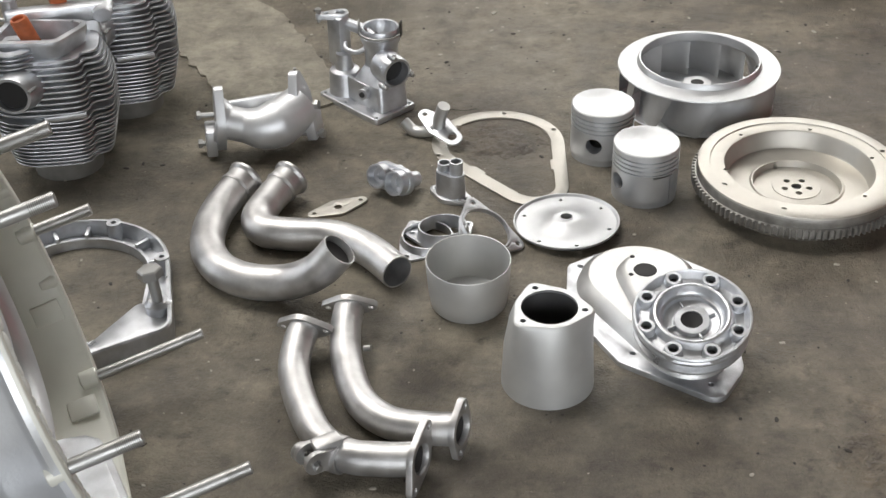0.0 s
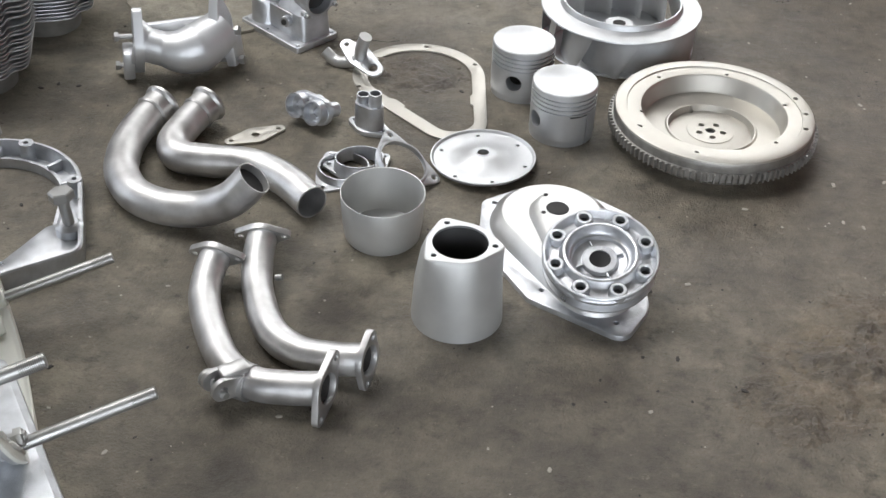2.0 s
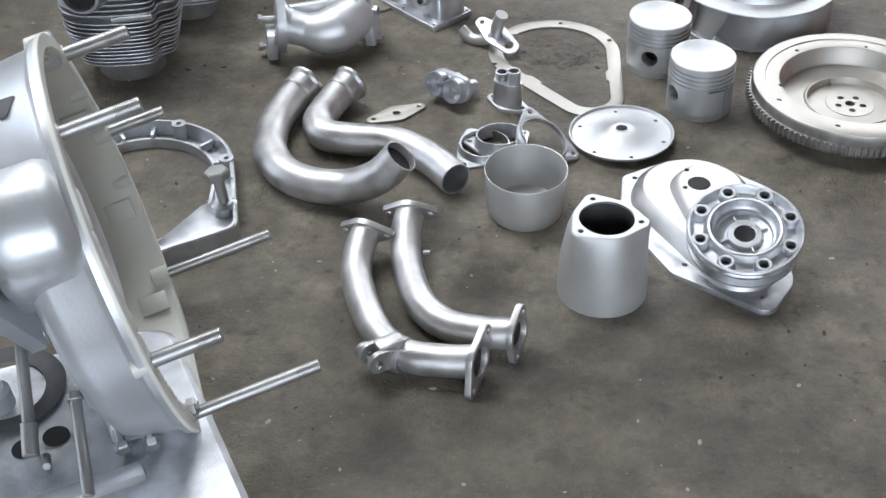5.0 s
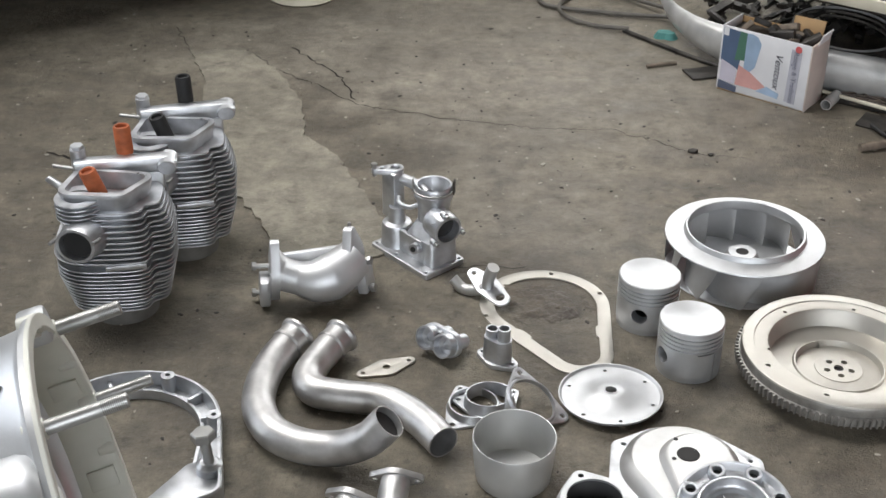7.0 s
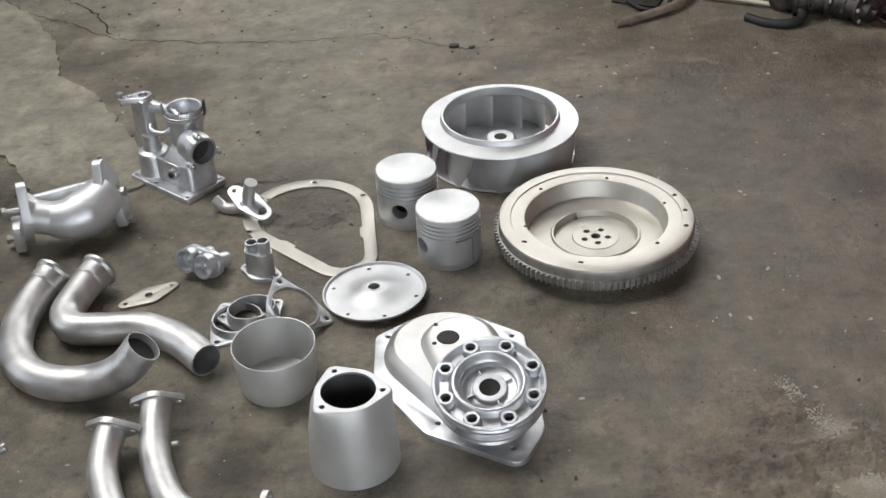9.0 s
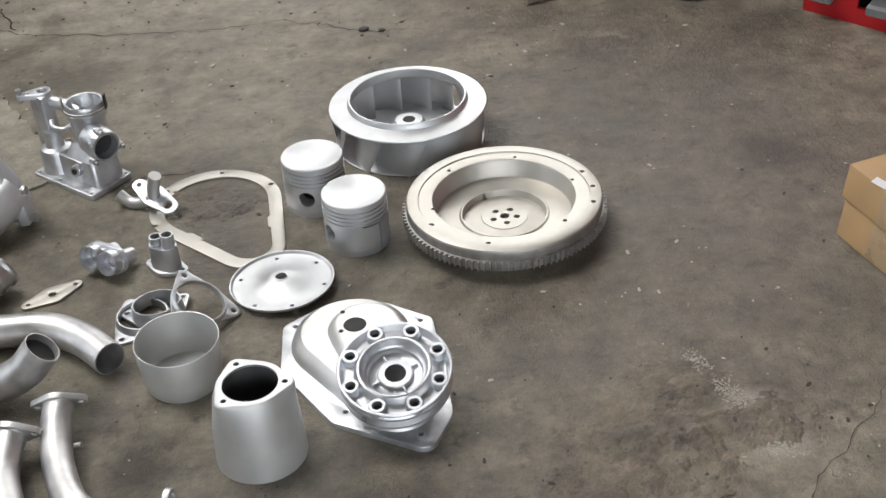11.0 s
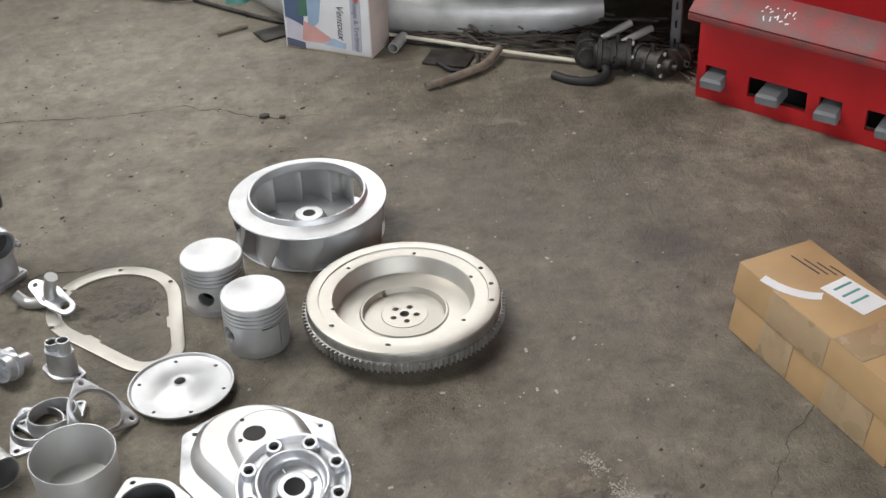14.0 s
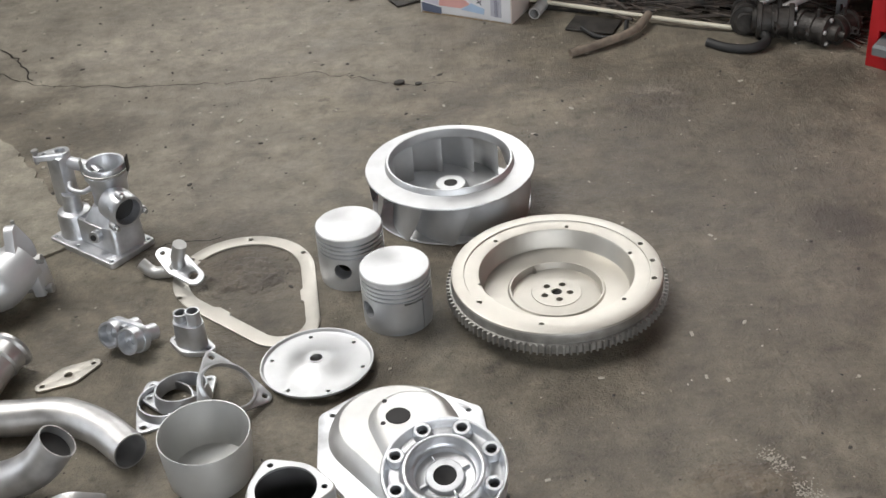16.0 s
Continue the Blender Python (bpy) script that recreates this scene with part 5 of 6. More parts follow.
    part("web_rib", box(0.030, 0.120, 0.010, (-0.055, -0.095, -0.055), 0.004), SHELL, t)
    part("top_stud", rod((-0.120, 0.110, 0.120), (-0.132, 0.120, 0.185), 0.006, 16), STUD, t)
    part("top_nut", move(hexa(0.011, 0.009), aim((-0.122, 0.112, 0.136), (-0.2, 0.14, 1))), STUD, t)
    part("lifting_eye", lathe([(0.010, -0.003), (0.017, -0.003), (0.017, 0.003), (0.010, 0.003)], 28, close=True), STUD, t, "", pose(-0.105, 0.130, 0.120, 60, 0, 30))
    return t


def sump():
    t = thing("sump_casting", "broad flat silver sump casting under the crankcase", "engine sump", pose(-0.205, 0.93, 0, 0, 0, 27))
    o = belt([(-0.004, 0.115, 0.03), (-0.010, -0.22, 0.04), (-0.50, -0.22, 0.03), (-0.50, 0.13, 0.03)], 24)
    s0 = resample(o, 120)
    part("body", loft([(s0, 0.0), (s0, 0.030), ([(x * 0.988 - 0.002, y * 0.975) for x, y in s0], 0.042), ([(x * 0.955 - 0.008, y * 0.93) for x, y in s0], 0.048)], bottom=True), CAST, t)
    part("pump_ring", lathe([(0.058, 0.0475), (0.060, 0.052), (0.055, 0.053), (0.046, 0.0500), (0.040, 0.0495)], 56), DARK_GREY, t, "dark round recess ring", pose(-0.150, 0.105, 0))
    part("pump_boss", lathe([(0.018, 0.048), (0.016, 0.066), (0.011, 0.071), (0.006, 0.071), (0.006, 0.060), (0, 0.060)], 28), SHELL, t, "", pose(-0.159, 0.090, 0))
    for x, y in ((-0.144, 0.020), (-0.115, 0.024)):
        # No hole is cut: a black disc paints its shade.
        part("oil_hole", rod((x, y, 0.047), (x, y, 0.0495), 0.0125, 28), SHADE_BLACK, t, "black disc drawn as a shaded oil hole")
    part("standing_stud", join(rod((-0.119, 0.116, 0.122), (-0.139, 0.010, 0.056), 0.0060, 18), rod((-0.135, 0.030, 0.069), (-0.141, 0.004, 0.052), 0.0080, 18)), STUD, t, "long bright steel stud")
    part("standing_stud", join(rod((-0.090, 0.015, 0.100), (-0.103, -0.068, 0.055), 0.0055, 18), rod((-0.090, 0.017, 0.101), (-0.091, 0.010, 0.097), 0.0075, 16)), STUD, t, "long bright steel stud")
    part("small_pin", rod((-0.128, 0.002, 0.049), (-0.130, -0.018, 0.056), 0.0038, 12), STUD, t)
    part("side_bracket", join(box(0.050, 0.030, 0.030, (-0.045, 0.000, 0.050), 0.005), box(0.026, 0.022, 0.022, (-0.062, 0.012, 0.072), 0.004)), SHELL, t, "cast side bracket")
    for dx, dy in ((-0.063, -0.029), (-0.038, -0.036)):
        part("bracket_bolt", join(rod((dx, dy + 0.018, 0.070), (dx, dy, 0.065), 0.0045, 14), move(hexa(0.0082, 0.007), aim((dx, dy, 0.065), (0, -1, -0.3)))), STUD, t, "bare steel bolt")
    part("adjuster", join(rod((-0.030, -0.014, 0.074), (0.012, -0.024, 0.080), 0.0048, 16), move(hexa(0.009, 0.008), aim((-0.018, -0.018, 0.076), (1, -0.2, 0.15))), move(hexa(0.009, 0.008), aim((0.002, -0.022, 0.078), (1, -0.2, 0.15)))), STUD, t, "bare steel adjuster with nuts")
    part("front_ridge", box(0.30, 0.020, 0.014, (-0.20, -0.060, 0.044), 0.005, 2), SHELL, t, "raised cast ridge")
    return t


crankcase()
sump()


# ---------------------------------------------------------------- cartons
def wine_carton():
    a = math.degrees(math.atan2(2.392 - 2.491, 0.628 - 0.482))
    t = thing("wine_carton", "opened white wine carton with colourful print, full of scrap", "box", pose(0.482, 2.491, 0, 0, 0, a))
    w, d, h = 0.177, 0.078, 0.128
    part("front_panel", box(w, 0.003, h, (w / 2, 0.0015, 0), 0.0006), PAPER, t, "white printed front panel")
    part("back_panel", box(w, 0.003, h * 0.97, (w / 2, d, 0), 0.0006), CARD, t)
    part("side_panel", box(0.003, d, h, (w, d / 2, 0), 0.0006), mat("pinkish_card", (0.62, 0.55, 0.50), 0.65, 0, 0.1, 20, 300, 0.1), t, "plain pinkish side panel")
    part("side_panel", box(0.003, d, h, (0.0, d / 2, 0), 0.0006), PAPER, t)
    part("base_panel", box(w, d, 0.003, (w / 2, d / 2, 0.0)), CARD, t)
    part("torn_flap", move(box(0.060, 0.002, 0.026), pose(w - 0.045, d, h - 0.006, -25, 0, 4)), CARD, t, "torn brown flap")
    part("torn_flap", move(box(0.002, 0.045, 0.022), pose(w + 0.002, d * 0.55, h - 0.004, 0, 18, 0)), PAPER, t, "torn white flap")
    ink = [("blue_print", (0.085, 0.13, 0.22), [(0.002, 0.060), (0.020, 0.052), (0.040, 0.048), (0.042, 0.090), (0.038, 0.123), (0.002, 0.125)]),
           ("green_print", (0.07, 0.17, 0.12), [(0.030, 0.066), (0.056, 0.070), (0.050, 0.123), (0.036, 0.124)]),
           ("sky_print", (0.32, 0.43, 0.58), [(0.050, 0.036), (0.072, 0.060), (0.080, 0.108), (0.072, 0.120), (0.062, 0.124), (0.050, 0.123)]),
           ("pale_print", (0.58, 0.55, 0.64), [(0.004, 0.022), (0.034, 0.018), (0.036, 0.050), (0.004, 0.062)]),
           ("pink_print", (0.66, 0.36, 0.33), [(0.036, 0.018), (0.080, 0.018), (0.098, 0.028), (0.062, 0.050), (0.040, 0.058)]),
           ("blue_band", (0.38, 0.50, 0.66), [(0.080, 0.016), (0.124, 0.012), (0.126, 0.022), (0.100, 0.030)]),
           ("dark_band", (0.10, 0.12, 0.18), [(0.002, 0.004), (0.040, 0.002), (0.040, 0.014), (0.002, 0.020)]),
           ("grey_band", (0.46, 0.46, 0.52), [(0.138, 0.012), (0.158, 0.010), (0.160, 0.113), (0.140, 0.115)])]
    for k, (nm, c, o) in enumerate(ink):
        bm = plate(o, [], 0, 0.0004 + 0.00012 * k)
        part(nm, move(bm, pose(0, -0.0002, 0, 90, 0, 0)), plain(nm, c), t)

    def words(txt, size, x, z, colr, nm):
        cu = bpy.data.curves.new(nm, "FONT")
        cu.body, cu.size, cu.extrude, cu.shear = txt, size, 0.0002, 0.35 if len(txt) < 9 else 0.0
        tmp = new("tmp_text", cu)
        me = bpy.data.meshes.new_from_object(tmp.evaluated_get(bpy.context.evaluated_depsgraph_get()))
        bpy.data.objects.remove(tmp)
        me.materials.append(colr)
        ob = new(nm, me)
        ob.parent = t
        ob.matrix_local = pose(x, -0.0022, z, 90, 90, 0)
        ob["label"] = "printed lettering"
    words("Ventoux", 0.020, 0.112, 0.101, plain("ink_black", (0.06, 0.06, 0.08)), "lettering")
    words("Rouge & Tradition", 0.0135, 0.146, 0.112, plain("ink_grey", (0.17, 0.17, 0.22)), "lettering")
    part("seal_print", move(lathe([(0, 0), (0.0065, 0), (0.0065, 0.0006), (0, 0.0006)], 24), pose(0.153, -0.0016, 0.117, 90, 0, 0)), plain("seal_red", (0.6, 0.12, 0.12)), t)
    part("barcode_label", move(box(0.010, 0.018, 0.0008), pose(0.008, -0.0004, 0.119, 90, 0, 0)), PAPER, t, "small white label")
    rnd3 = random.Random(3)
    for k in range(16):
        s = rnd3.uniform(0.014, 0.034)
        bm = box(s * rnd3.uniform(0.8, 2.4), s * 0.5, s * 0.4, (0, 0, 0), 0.002)
        part("scrap_piece", bm, rnd3.choice((GRIME, GRIME, GRIME, WOOD)), t, "oily scrap piece", pose(rnd3.uniform(0.03, w - 0.03), rnd3.uniform(0.02, d - 0.015), rnd3.uniform(0.108, 0.128), rnd3.uniform(-30, 30), rnd3.uniform(-30, 30), rnd3.uniform(0, 180)))
    part("scrap_fill", box(w - 0.008, d - 0.008, 0.110, (w / 2, d / 2, 0.003)), GRIME, t, "dark scrap filling")
    return t


wine_carton()


def parcel():
    a = math.degrees(math.atan2(1.472 - 1.452, 1.027 - 0.942))
    t = thing("cardboard_parcel", "brown cardboard lidded box wrapped in shiny tape", "box", pose(0.943, 1.440, 0, 0, 0, 13))
    w, d, h = 0.104, 0.300, 0.096
    lean = Matrix(((1, 0, 0.16, 0), (0, 1, 0, 0), (0, 0, 1, 0), (0, 0, 0, 1)))
    part("tray", move(box(w, d, 0.066, (w / 2, -d / 2, 0), 0.0015), lean), CARD, t, "lower box tray")
    part("lid", move(box(w + 0.008, d + 0.010, 0.046, (w / 2, -d / 2, h - 0.043), 0.002), lean), CARD, t, "overlapping box lid")
    part("tape", move(box(0.0012, 0.110, 0.044, (-0.0045, -0.120, h - 0.042), 0.0003), lean), TAPE, t, "shiny brown packing tape")
    part("tape", move(box(0.0012, 0.060, 0.050, (-0.0008, -0.090, 0.003), 0.0003), lean), TAPE, t, "shiny brown packing tape")
    part("tape", move(box(0.0012, 0.080, 0.052, (-0.0008, -0.225, 0.002), 0.0003), lean), TAPE, t, "shiny brown packing tape")
    part("tape_fold", move(box(w + 0.0090, 0.050, 0.0009, (w / 2, -0.205, h + 0.003), 0.0003), lean), TAPE, t, "shiny brown packing tape")
    # pale printed sweep and dark bars on the lid
    sweep = [(0.052 + 0.060 * math.cos(q), -0.030 + 0.085 * math.sin(q)) for q in (radians(188 + 8 * k) for k in range(9))]
    inn = [(0.062 + 0.060 * math.cos(q) * 0.95, -0.026 + 0.078 * math.sin(q)) for q in (radians(188 + 8 * k) for k in range(9))]
    part("printed_sweep", move(plate(sweep + inn[::-1], [], h + 0.0032, h + 0.0038), lean), PAPER, t, "white printed sweep")
    part("shipping_label", move(box(0.044, 0.070, 0.0006, (0.074, -0.122, h + 0.0032), 0, 8), lean), PAPER, t, "white shipping label under clear tape")
    for k in range(3):
        part("label_bar", move(box(0.030, 0.004, 0.0003, (0.074, -0.100 - 0.016 * k, h + 0.0037), 0, 8), lean), TEAL, t)
    for k in range(4):
        part("print_bar", move(box(0.0018, 0.050 - 0.008 * k, 0.0006, (0.064 + 0.009 * k, -0.040 - 0.010 * k, h + 0.0031), 0, 6), lean), plain("ink_bar", (0.06, 0.05, 0.05)), t)
    return t


parcel()


# ---------------------------------------------------------------- red machine base
def red_cabinet():
    a = -51.0
    t = thing("red_tool_trolley", "red enamelled steel tool trolley with worn sloping ledge", "cabinet", pose(1.146, 2.084, 0, 0, 0, a))
    front = box(0.90, 0.006, 0.178, (0.45, 0.003, 0.0), 0.001)
    slots = join(*[box(0.040 + 0.066 * (k % 2), 0.05, 0.036, (0.036 + 0.104 * k + 0.010 * (k % 2), 0, 0.028)) for k in range(4)])
    part("front_panel", cut(front, slots), RED, t)
    part("side_panel", box(0.006, 0.42, 0.70, (0.0, 0.215, 0.0), 0.001), RED, t)
    # Black sheet paints the shade seen through the slots.
    part("slot_shade", box(0.88, 0.004, 0.140, (0.45, 0.060, 0.004)), SHADE_BLACK, t, "black sheet standing in for the shade behind the slots")
    part("ledge", move(box(0.92, 0.064, 0.005, (0.45, 0, 0), 0.001), pose(0, 0.002, 0.180, 36, 0, 0)), REDWORN, t, "worn scratched sloping ledge")
    part("upper_panel", box(0.90, 0.006, 0.54, (0.45, 0.028, 0.195), 0.001), RED, t)
    part("lip", box(0.92, 0.004, 0.012, (0.45, -0.025, 0.1500), 0.001), REDWORN, t)
    part("chip_marks", join(*[box(0.003 + 0.003 * (k % 3), 0.0022, 0.0008, (0.11 + 0.0037 * k, 0.012 * math.sin(2.3 * k), 0.0044), 0, 57 * k) for k in range(16)]), PAPER, t, "chipped pale paint marks", pose(0, 0.002, 0.1803, 36, 0, 0))
    for k in range(4):
        b = part("drawer_catch", loft([(belt([(-0.017, -0.010, 0.003), (0.017, -0.010, 0.003), (0.017, 0.030, 0.003), (-0.017, 0.030, 0.003)], 12), 0.0), (belt([(-0.017, -0.010, 0.003), (0.017, -0.010, 0.003), (0.017, 0.030, 0.003), (-0.017, 0.030, 0.003)], 12), 0.013),
                                       (belt([(-0.014, -0.006, 0.003), (0.014, -0.006, 0.003), (0.014, 0.028, 0.003), (-0.014, 0.028, 0.003)], 12), 0.018)], bottom=True), GREYBAR, t, "worn bare metal catch",
                 pose(0.036 + 0.104 * k, -0.006, 0.032, 6, 0, 4))
    return t


red_cabinet()


# ---------------------------------------------------------------- bench and scrap
def bench():
    t = thing("work_bench", "low bench with a cream edge and slotted steel leg", "bench", pose(1.165, 2.235, 0, 0, 0, -32))
    part("bench_top", box(0.85, 0.95, 0.03, (-0.38, 0.43, 0.172), 0.004), GRIME, t, "dark greasy bench top")
    part("front_edge", box(0.80, 0.008, 0.022, (-0.39, -0.050, 0.180), 0.002), CREAM, t, "cream painted front edge")
    for x, y in ((0.0, 0.0), (-0.76, 0.84)):
        leg = cut(box(0.018, 0.018, 0.172, (x, y, 0), 0.001), *[box(0.004, 0.05, 0.014, (x, y, z)) for z in (0.03, 0.065, 0.10, 0.135)])
        part("leg", leg, GREYBAR, t, "grey slotted angle leg")
    part("corner_brace", box(0.05, 0.03, 0.03, (-0.004, -0.02, 0.146), 0.004), GRIME, t)
    part("cross_rail", box(0.78, 0.02, 0.03, (-0.38, 0.8, 0.03), 0.002), GRIME, t)
    # Added black boards make the shade under the bench deep enough.
    part("back_blackout", box(0.85, 0.02, 0.172, (-0.38, 0.90, 0.0), 0.002), SHADE_BLACK, t, "black board added to darken the space under the bench")
    part("end_blackout", box(0.02, 0.90, 0.15, (0.06, 0.46, 0.0), 0.002), SHADE_BLACK, t, "black board added to darken the space under the bench")
    return t


bench()


def bumper():
    t = thing("car_bumper", "dented grey curved metal bumper lying on its side", "bumper")
    pts = [(0.400, 2.84, 0.060), (0.425, 2.73, 0.052), (0.485, 2.635, 0.044), (0.60, 2.545, 0.040), (0.70, 2.495, 0.040), (0.81, 2.450, 0.040), (0.91, 2.420, 0.040), (1.01, 2.395, 0.042), (1.075, 2.390, 0.046)]
    path = spline(pts, 8)
    bm = bmesh.new()
    rings = []
    for i, q in enumerate(path):
        d = (path[min(i + 1, len(path) - 1)] - path[max(i - 1, 0)]).normalized()
        side = Vector((d.y, -d.x, 0)).normalized()
        f = min(1, 0.25 + 2.2 * i / len(path), 0.55 + 2.6 * (len(path) - 1 - i) / len(path))
        ring = []
        for k in range(13):
            a = radians(-95 + 190 * k / 12)
            ring.append(bm.verts.new(q + side * (0.028 * math.cos(a) * f) + Vector((0, 0, 0.042 * math.sin(a) * f))))
        for k in range(12, -1, -1):
            a = radians(-95 + 190 * k / 12)
            ring.append(bm.verts.new(q + side * (0.025 * math.cos(a) * f - 0.003) + Vector((0, 0, 0.039 * math.sin(a) * f))))
        rings.append(ring)
    for a, b in zip(rings, rings[1:]):
        for k in range(26):
            bm.faces.new((a[k], a[(k + 1) % 26], b[(k + 1) % 26], b[k]))
    bm.faces.new(rings[0])
    bm.faces.new(rings[-1][::-1])
    part("bumper_blade", bm, SHEET, t)
    return t


bumper()

for nm, pts, r, m, lab in (
        ("black_hose", [(0.33, 2.765, 0.009), (0.26, 2.78, 0.008), (0.20, 2.83, 0.008), (0.19, 2.91, 0.008), (0.26, 3.02, 0.010), (0.36, 3.06, 0.02)], 0.0045, HOSE, "dusty dark rubber hose looped on the floor"),
        ("black_hose", [(0.45, 2.83, 0.012), (0.36, 2.85, 0.007), (0.24, 2.87, 0.007), (0.155, 2.90, 0.007), (0.15, 2.96, 0.007), (0.24, 3.0, 0.008), (0.33, 2.97, 0.012), (0.42, 2.92, 0.02)], 0.0045, HOSE, "dusty grey hose looped on the floor"),
        ("black_hose", [(0.42, 2.86, 0.02), (0.34, 2.95, 0.012), (0.27, 3.05, 0.010), (0.30, 3.2, 0.01)], 0.0045, HOSE, "dusty dark rubber hose on the floor"),
        ("thin_pipe", [(0.66, 2.47, 0.014), (0.76, 2.40, 0.014), (0.88, 2.32, 0.012), (0.985, 2.262, 0.008)], 0.0038, CREAM, "thin pale metal pipe on the scrap heap"),
        ("steel_strip", [(0.32, 2.765, 0.005), (0.40, 2.68, 0.005), (0.47, 2.61, 0.005), (0.54, 2.55, 0.005)], 0.0045, GRIME, "dark steel strip on the floor"),
        ("wood_stick", [(0.700, 2.235, 0.007), (0.76, 2.255, 0.010), (0.82, 2.285, 0.012), (0.86, 2.335, 0.016)], 0.0075, WOOD, "short bark-covered stick on the floor"),
        ("cable_loop", [(0.82, 2.33, 0.01), (0.80, 2.28, 0.006), (0.76, 2.29, 0.006), (0.74, 2.33, 0.008)], 0.004, BLACK, "black rubber cable end on the floor"),
        ("cable_loop", [(0.93, 2.22, 0.006), (0.955, 2.19, 0.006), (0.99, 2.175, 0.008), (1.02, 2.19, 0.012), (1.02, 2.23, 0.02)], 0.008, BLACK, "thick black cable end"),
        ("drain_hose", [(0.870, 2.53, 0.085), (0.850, 2.60, 0.095), (0.82, 2.72, 0.11)], 0.020, GREYBAR, "grey corrugated duct hose"),
        ("bent_tube", [(1.03, 2.285, 0.03), (1.065, 2.285, 0.045), (1.10, 2.30, 0.052)], 0.007, SHEET, "bent grey metal tube in the scrap heap"),
        ("bent_tube", [(1.05, 2.25, 0.03), (1.085, 2.25, 0.045), (1.13, 2.27, 0.050)], 0.007, SHEET, "bent grey metal tube in the scrap heap"),
        ("thin_twig", [(0.355, 2.578, 0.004), (0.385, 2.590, 0.005), (0.415, 2.60, 0.004)], 0.0035, WOOD, "broken twig on the floor")):
    single(nm, swept(pts, r, 14, 0.0025 if nm == "drain_hose" else 0, 8), m, lab, nm.split("_")[1])
single("short_tube", pipe((0.672, 2.405, 0.010), (0.700, 2.450, 0.011), 0.0105, 0.002, 20), SHEET, "short grey pipe offcut beside the carton", "tube")
single("metal_sheet", box(0.085, 0.060, 0.004, (0.765, 2.345, 0.001), 0.001, -30), GRIME, "dark flat metal sheet on the floor", "sheet")
single("metal_sheet", box(0.070, 0.050, 0.004, (0.465, 2.555, 0.001), 0.001, 20), GRIME, "dark flat metal sheet on the floor", "sheet")
single("metal_sheet", box(0.10, 0.03, 0.012, (0.745, 2.43, 0.0), 0.002, -28), GRIME, "dark metal bar under the scrap", "sheet")
single("teal_rag", loft([(ragged(0.405, 2.745, 0.025, 0.018, 61, 30), 0.0), (ragged(0.405, 2.745, 0.018, 0.012, 61, 30), 0.012)]), TEAL, "crumpled teal cloth rag on the floor", "rag")
for z in range(3):
    single("wire_coil", move(lathe([(0.100, 0.0), (0.103, 0.003), (0.100, 0.006), (0.097, 0.003)], 64, close=True), pose(0.735 + 0.004 * z, 2.640, 0.050 + 0.009 * z, 4, 3, 0)), SHEET if z == 2 else HOSE,
           "coiled metal band on the scrap heap", "coil", group="stacked coils")
rnd4 = random.Random(21)
heap = bmesh.new()
for k in range(300):
    u, v = rnd4.random(), rnd4.random()
    x = 0.70 + 0.46 * u
    y = 2.43 - 0.24 * u + 0.16 * v
    L = rnd4.uniform(0.05, 0.26)
    a = rnd4.gauss(-28, 22)
    z = 0.006 + 0.035 * v * rnd4.random()
    d = Vector((math.cos(radians(a)), math.sin(radians(a)), rnd4.uniform(-0.08, 0.12))) * L
    b = rod((x, y, z), Vector((x, y, max(z, 0.004))) + d * 0.5 * Vector((1, 1, abs(1))).length / 1.73, rnd4.choice((0.001, 0.0014, 0.002, 0.003)), 7)
    me = bpy.data.meshes.new("tmp")
    b.to_mesh(me)
    b.free()
    heap.from_mesh(me)
    bpy.data.meshes.remove(me)
single("scrap_heap", heap, mat("rusty_scrap", (0.10, 0.08, 0.065), 0.65, 0.3, 0.5, 60, 300, 0.4, tint=(0.035, 0.032, 0.03)), "heap of rusty rods, wire and swarf", "scrap", kind="stuff")
far = bmesh.new()
for k in range(260):
    s = rnd4.uniform(0.006, 0.020)
    m = pose(rnd4.uniform(0.50, 1.2), rnd4.uniform(2.70, 2.98), rnd4.uniform(0.0, 0.07), rnd4.uniform(-40, 40), rnd4.uniform(-40, 40), rnd4.uniform(0, 180)) @ Matrix.Diagonal((s * rnd4.uniform(1, 4), s, s * 0.6, 1))
    bmesh.ops.create_cube(far, size=1.0, matrix=m)
single("scrap_pile", far, GRIME, "pile of dark greasy parts behind the bumper", "scrap", kind="stuff")


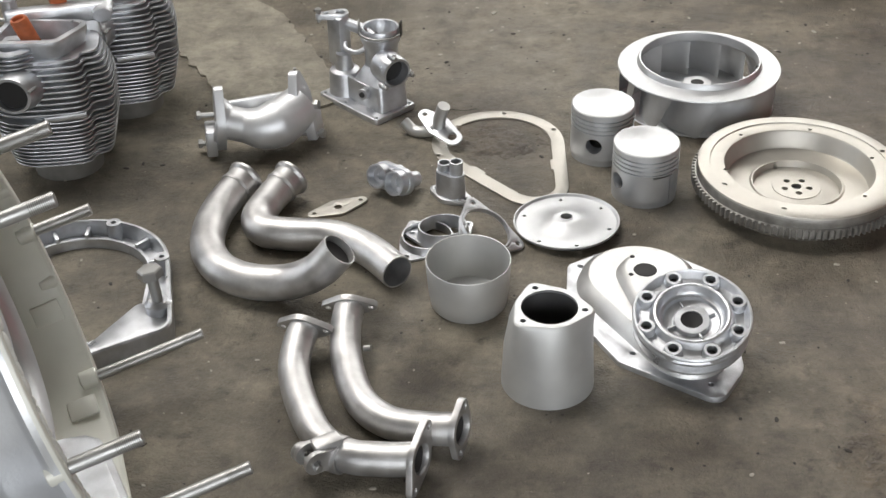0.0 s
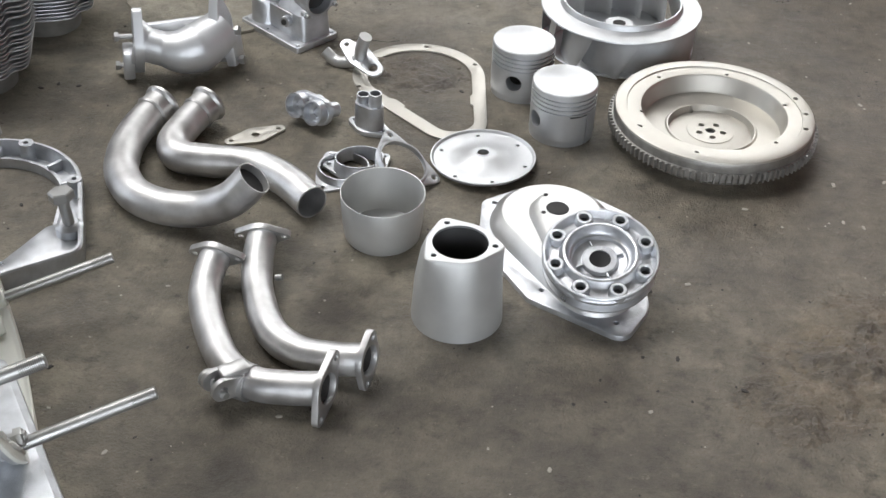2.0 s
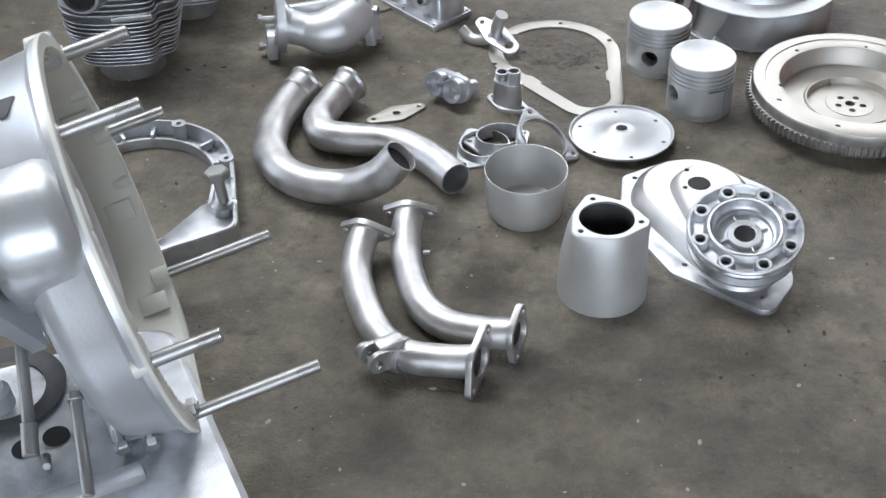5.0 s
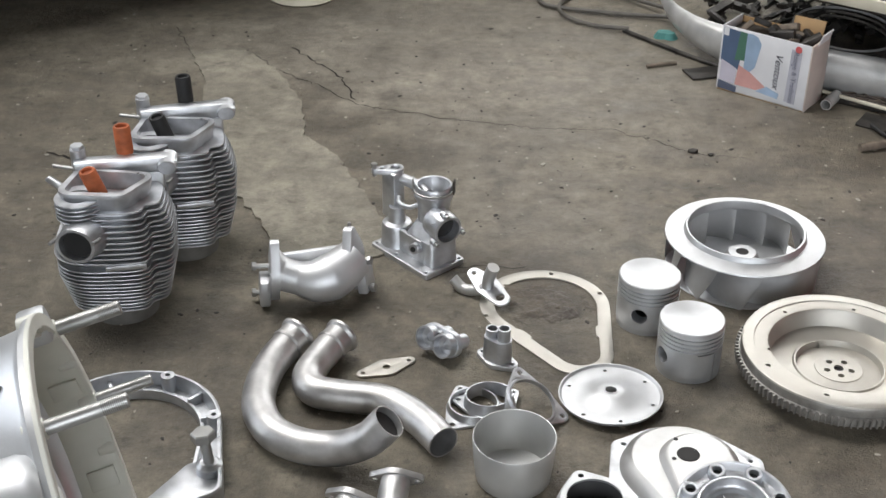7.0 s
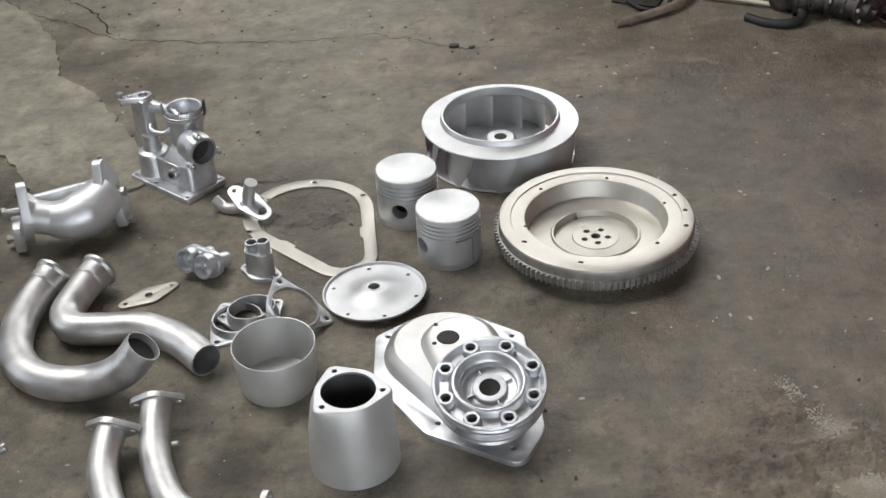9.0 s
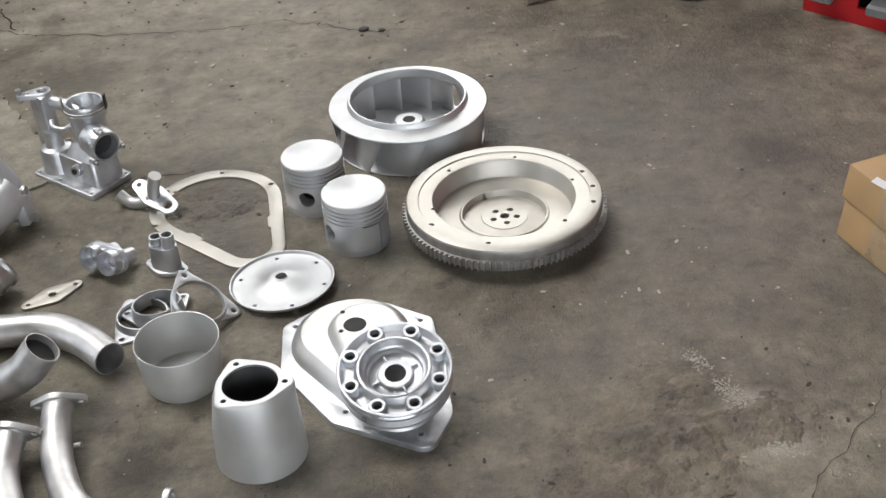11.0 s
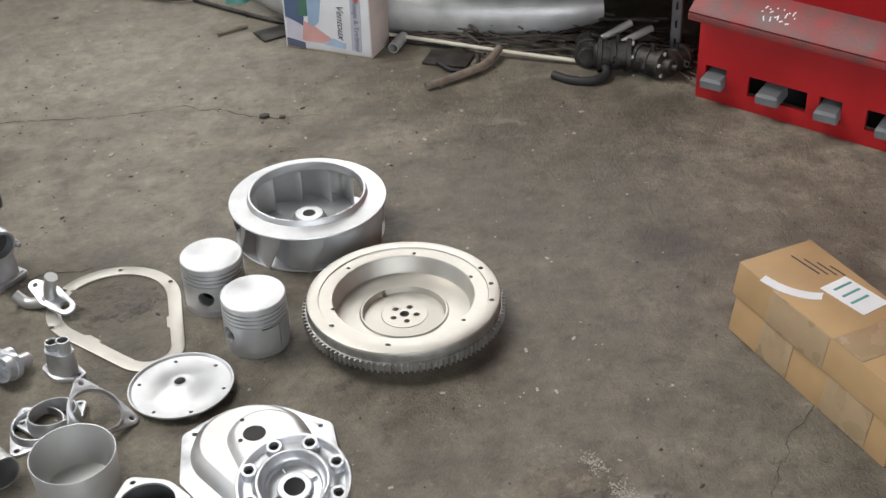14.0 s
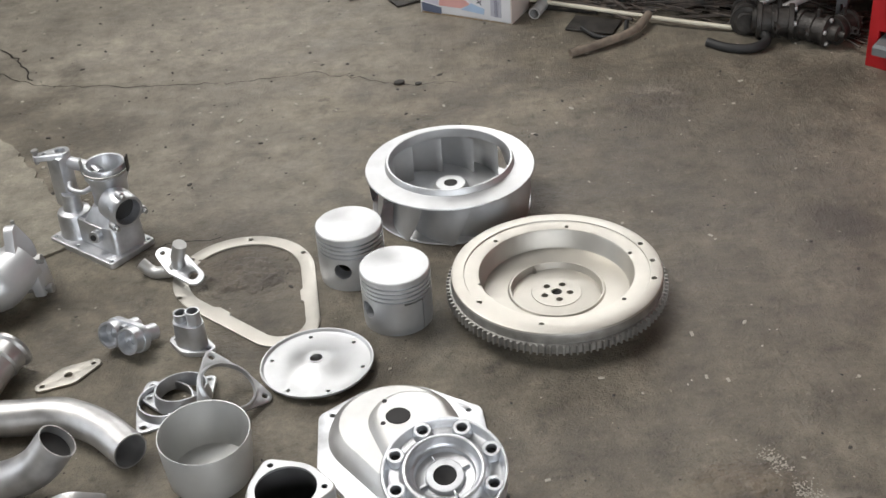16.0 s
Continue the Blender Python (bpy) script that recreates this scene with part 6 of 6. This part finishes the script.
def gear_lump(x, y, r, h, rz, tilt):
    t = thing("old_starter", "dark greasy old machine part on the scrap heap", "machine part", pose(x, y, r * 0.95, 0, 0, rz), "old machine parts")
    prof = [(0, -0.62), (0.62, -0.62), (0.70, -0.58), (0.72, -0.50), (1.0, -0.48), (1.0, -0.36), (0.88, -0.34), (0.86, -0.10), (0.93, -0.08), (0.93, 0.06), (0.84, 0.08), (0.84, 0.36), (1.0, 0.38), (1.0, 0.50), (0.55, 0.54), (0.50, 0.80), (0.22, 0.84), (0.22, 1.02), (0, 1.02)]
    part("body", move(lathe([(a * r, b * h) for a, b in prof], 28), pose(0, 0, 0, 0, 90, 0)), GRIME, t)
    for k in range(5):
        a = radians(72 * k + 20)
        part("bolt", move(hexa(r * 0.15, r * 0.16), aim((h * 0.50, r * 0.78 * math.cos(a), r * 0.78 * math.sin(a)), (1, 0, 0))), SHEET, t, "greasy bolt head")
    part("terminal", rod((h * 0.1, 0, r * 0.7), (h * 0.1, 0, r * 1.35), r * 0.14, 10), GRIME, t)
    part("bracket", move(plate(belt([(0, 0, r * 0.35), (r * 1.2, 0, r * 0.25)]), [ring_pts(r * 1.2, 0, r * 0.12, 10)], 0, r * 0.2), pose(-h * 0.2, 0, r * 0.2, 80, 10, -60)), GRIME, t)


gear_lump(1.045, 2.225, 0.030, 0.060, -20, 0)
gear_lump(1.100, 2.190, 0.026, 0.055, -50, 0)
gear_lump(1.145, 2.185, 0.024, 0.045, 30, 0)
gear_lump(1.010, 2.265, 0.026, 0.050, 70, 0)


# ---------------------------------------------------------------- parked car, seen only by its underside
def car():
    t = thing("parked_car", "dark parked car, only its low underside in shade", "car", pose(-1.28, 3.47, 0, 0, 0, 38))
    prof = [(-0.85, 0.17), (0.85, 0.17), (0.92, 0.26), (0.92, 0.62), (0.80, 0.70), (0.62, 1.25), (-0.62, 1.25), (-0.80, 0.70), (-0.92, 0.62), (-0.92, 0.26)]
    bm = bmesh.new()
    rings = [[bm.verts.new((x, y * (0.94 if abs(x) > 1.7 else 1.0), z if z < 0.65 or abs(x) < 1.0 else 0.66)) for y, z in prof] for x in (-1.9, -1.75, -1.0, 0.0, 0.9, 1.75, 1.9)]
    for a, b in zip(rings, rings[1:]):
        for k in range(len(prof)):
            bm.faces.new((a[k], a[(k + 1) % len(prof)], b[(k + 1) % len(prof)], b[k]))
    bm.faces.new(rings[0])
    bm.faces.new(rings[-1][::-1])
    part("body", bm, plain("dark_car_paint", (0.02, 0.025, 0.02), 0.3), t)
    for x in (-1.2, 1.2):
        for y in (-0.78, 0.78):
            w = part("wheel", move(lathe([(0, -0.07), (0.17, -0.08), (0.18, -0.075), (0.18, 0.075), (0.17, 0.08), (0, 0.07)], 40), pose(0, 0, 0, 90, 0, 0)), SHEET, t, "", pose(x, y, 0.29))
            part("tyre", move(lathe([(0.18, -0.075), (0.26, -0.085), (0.29, -0.06), (0.29, 0.06), (0.26, 0.085), (0.18, 0.075)], 44, close=True), pose(0, 0, 0, 90, 0, 0)), BLACK, w, "black rubber tyre")
    return t


car()
single("floor_disc", lathe([(0, 0.001), (0.075, 0.001), (0.078, 0.004), (0.075, 0.006), (0, 0.008)], 48), CREAM, "pale round disc lying on the floor by the car", "disc", pose(-0.385, 2.93, 0))
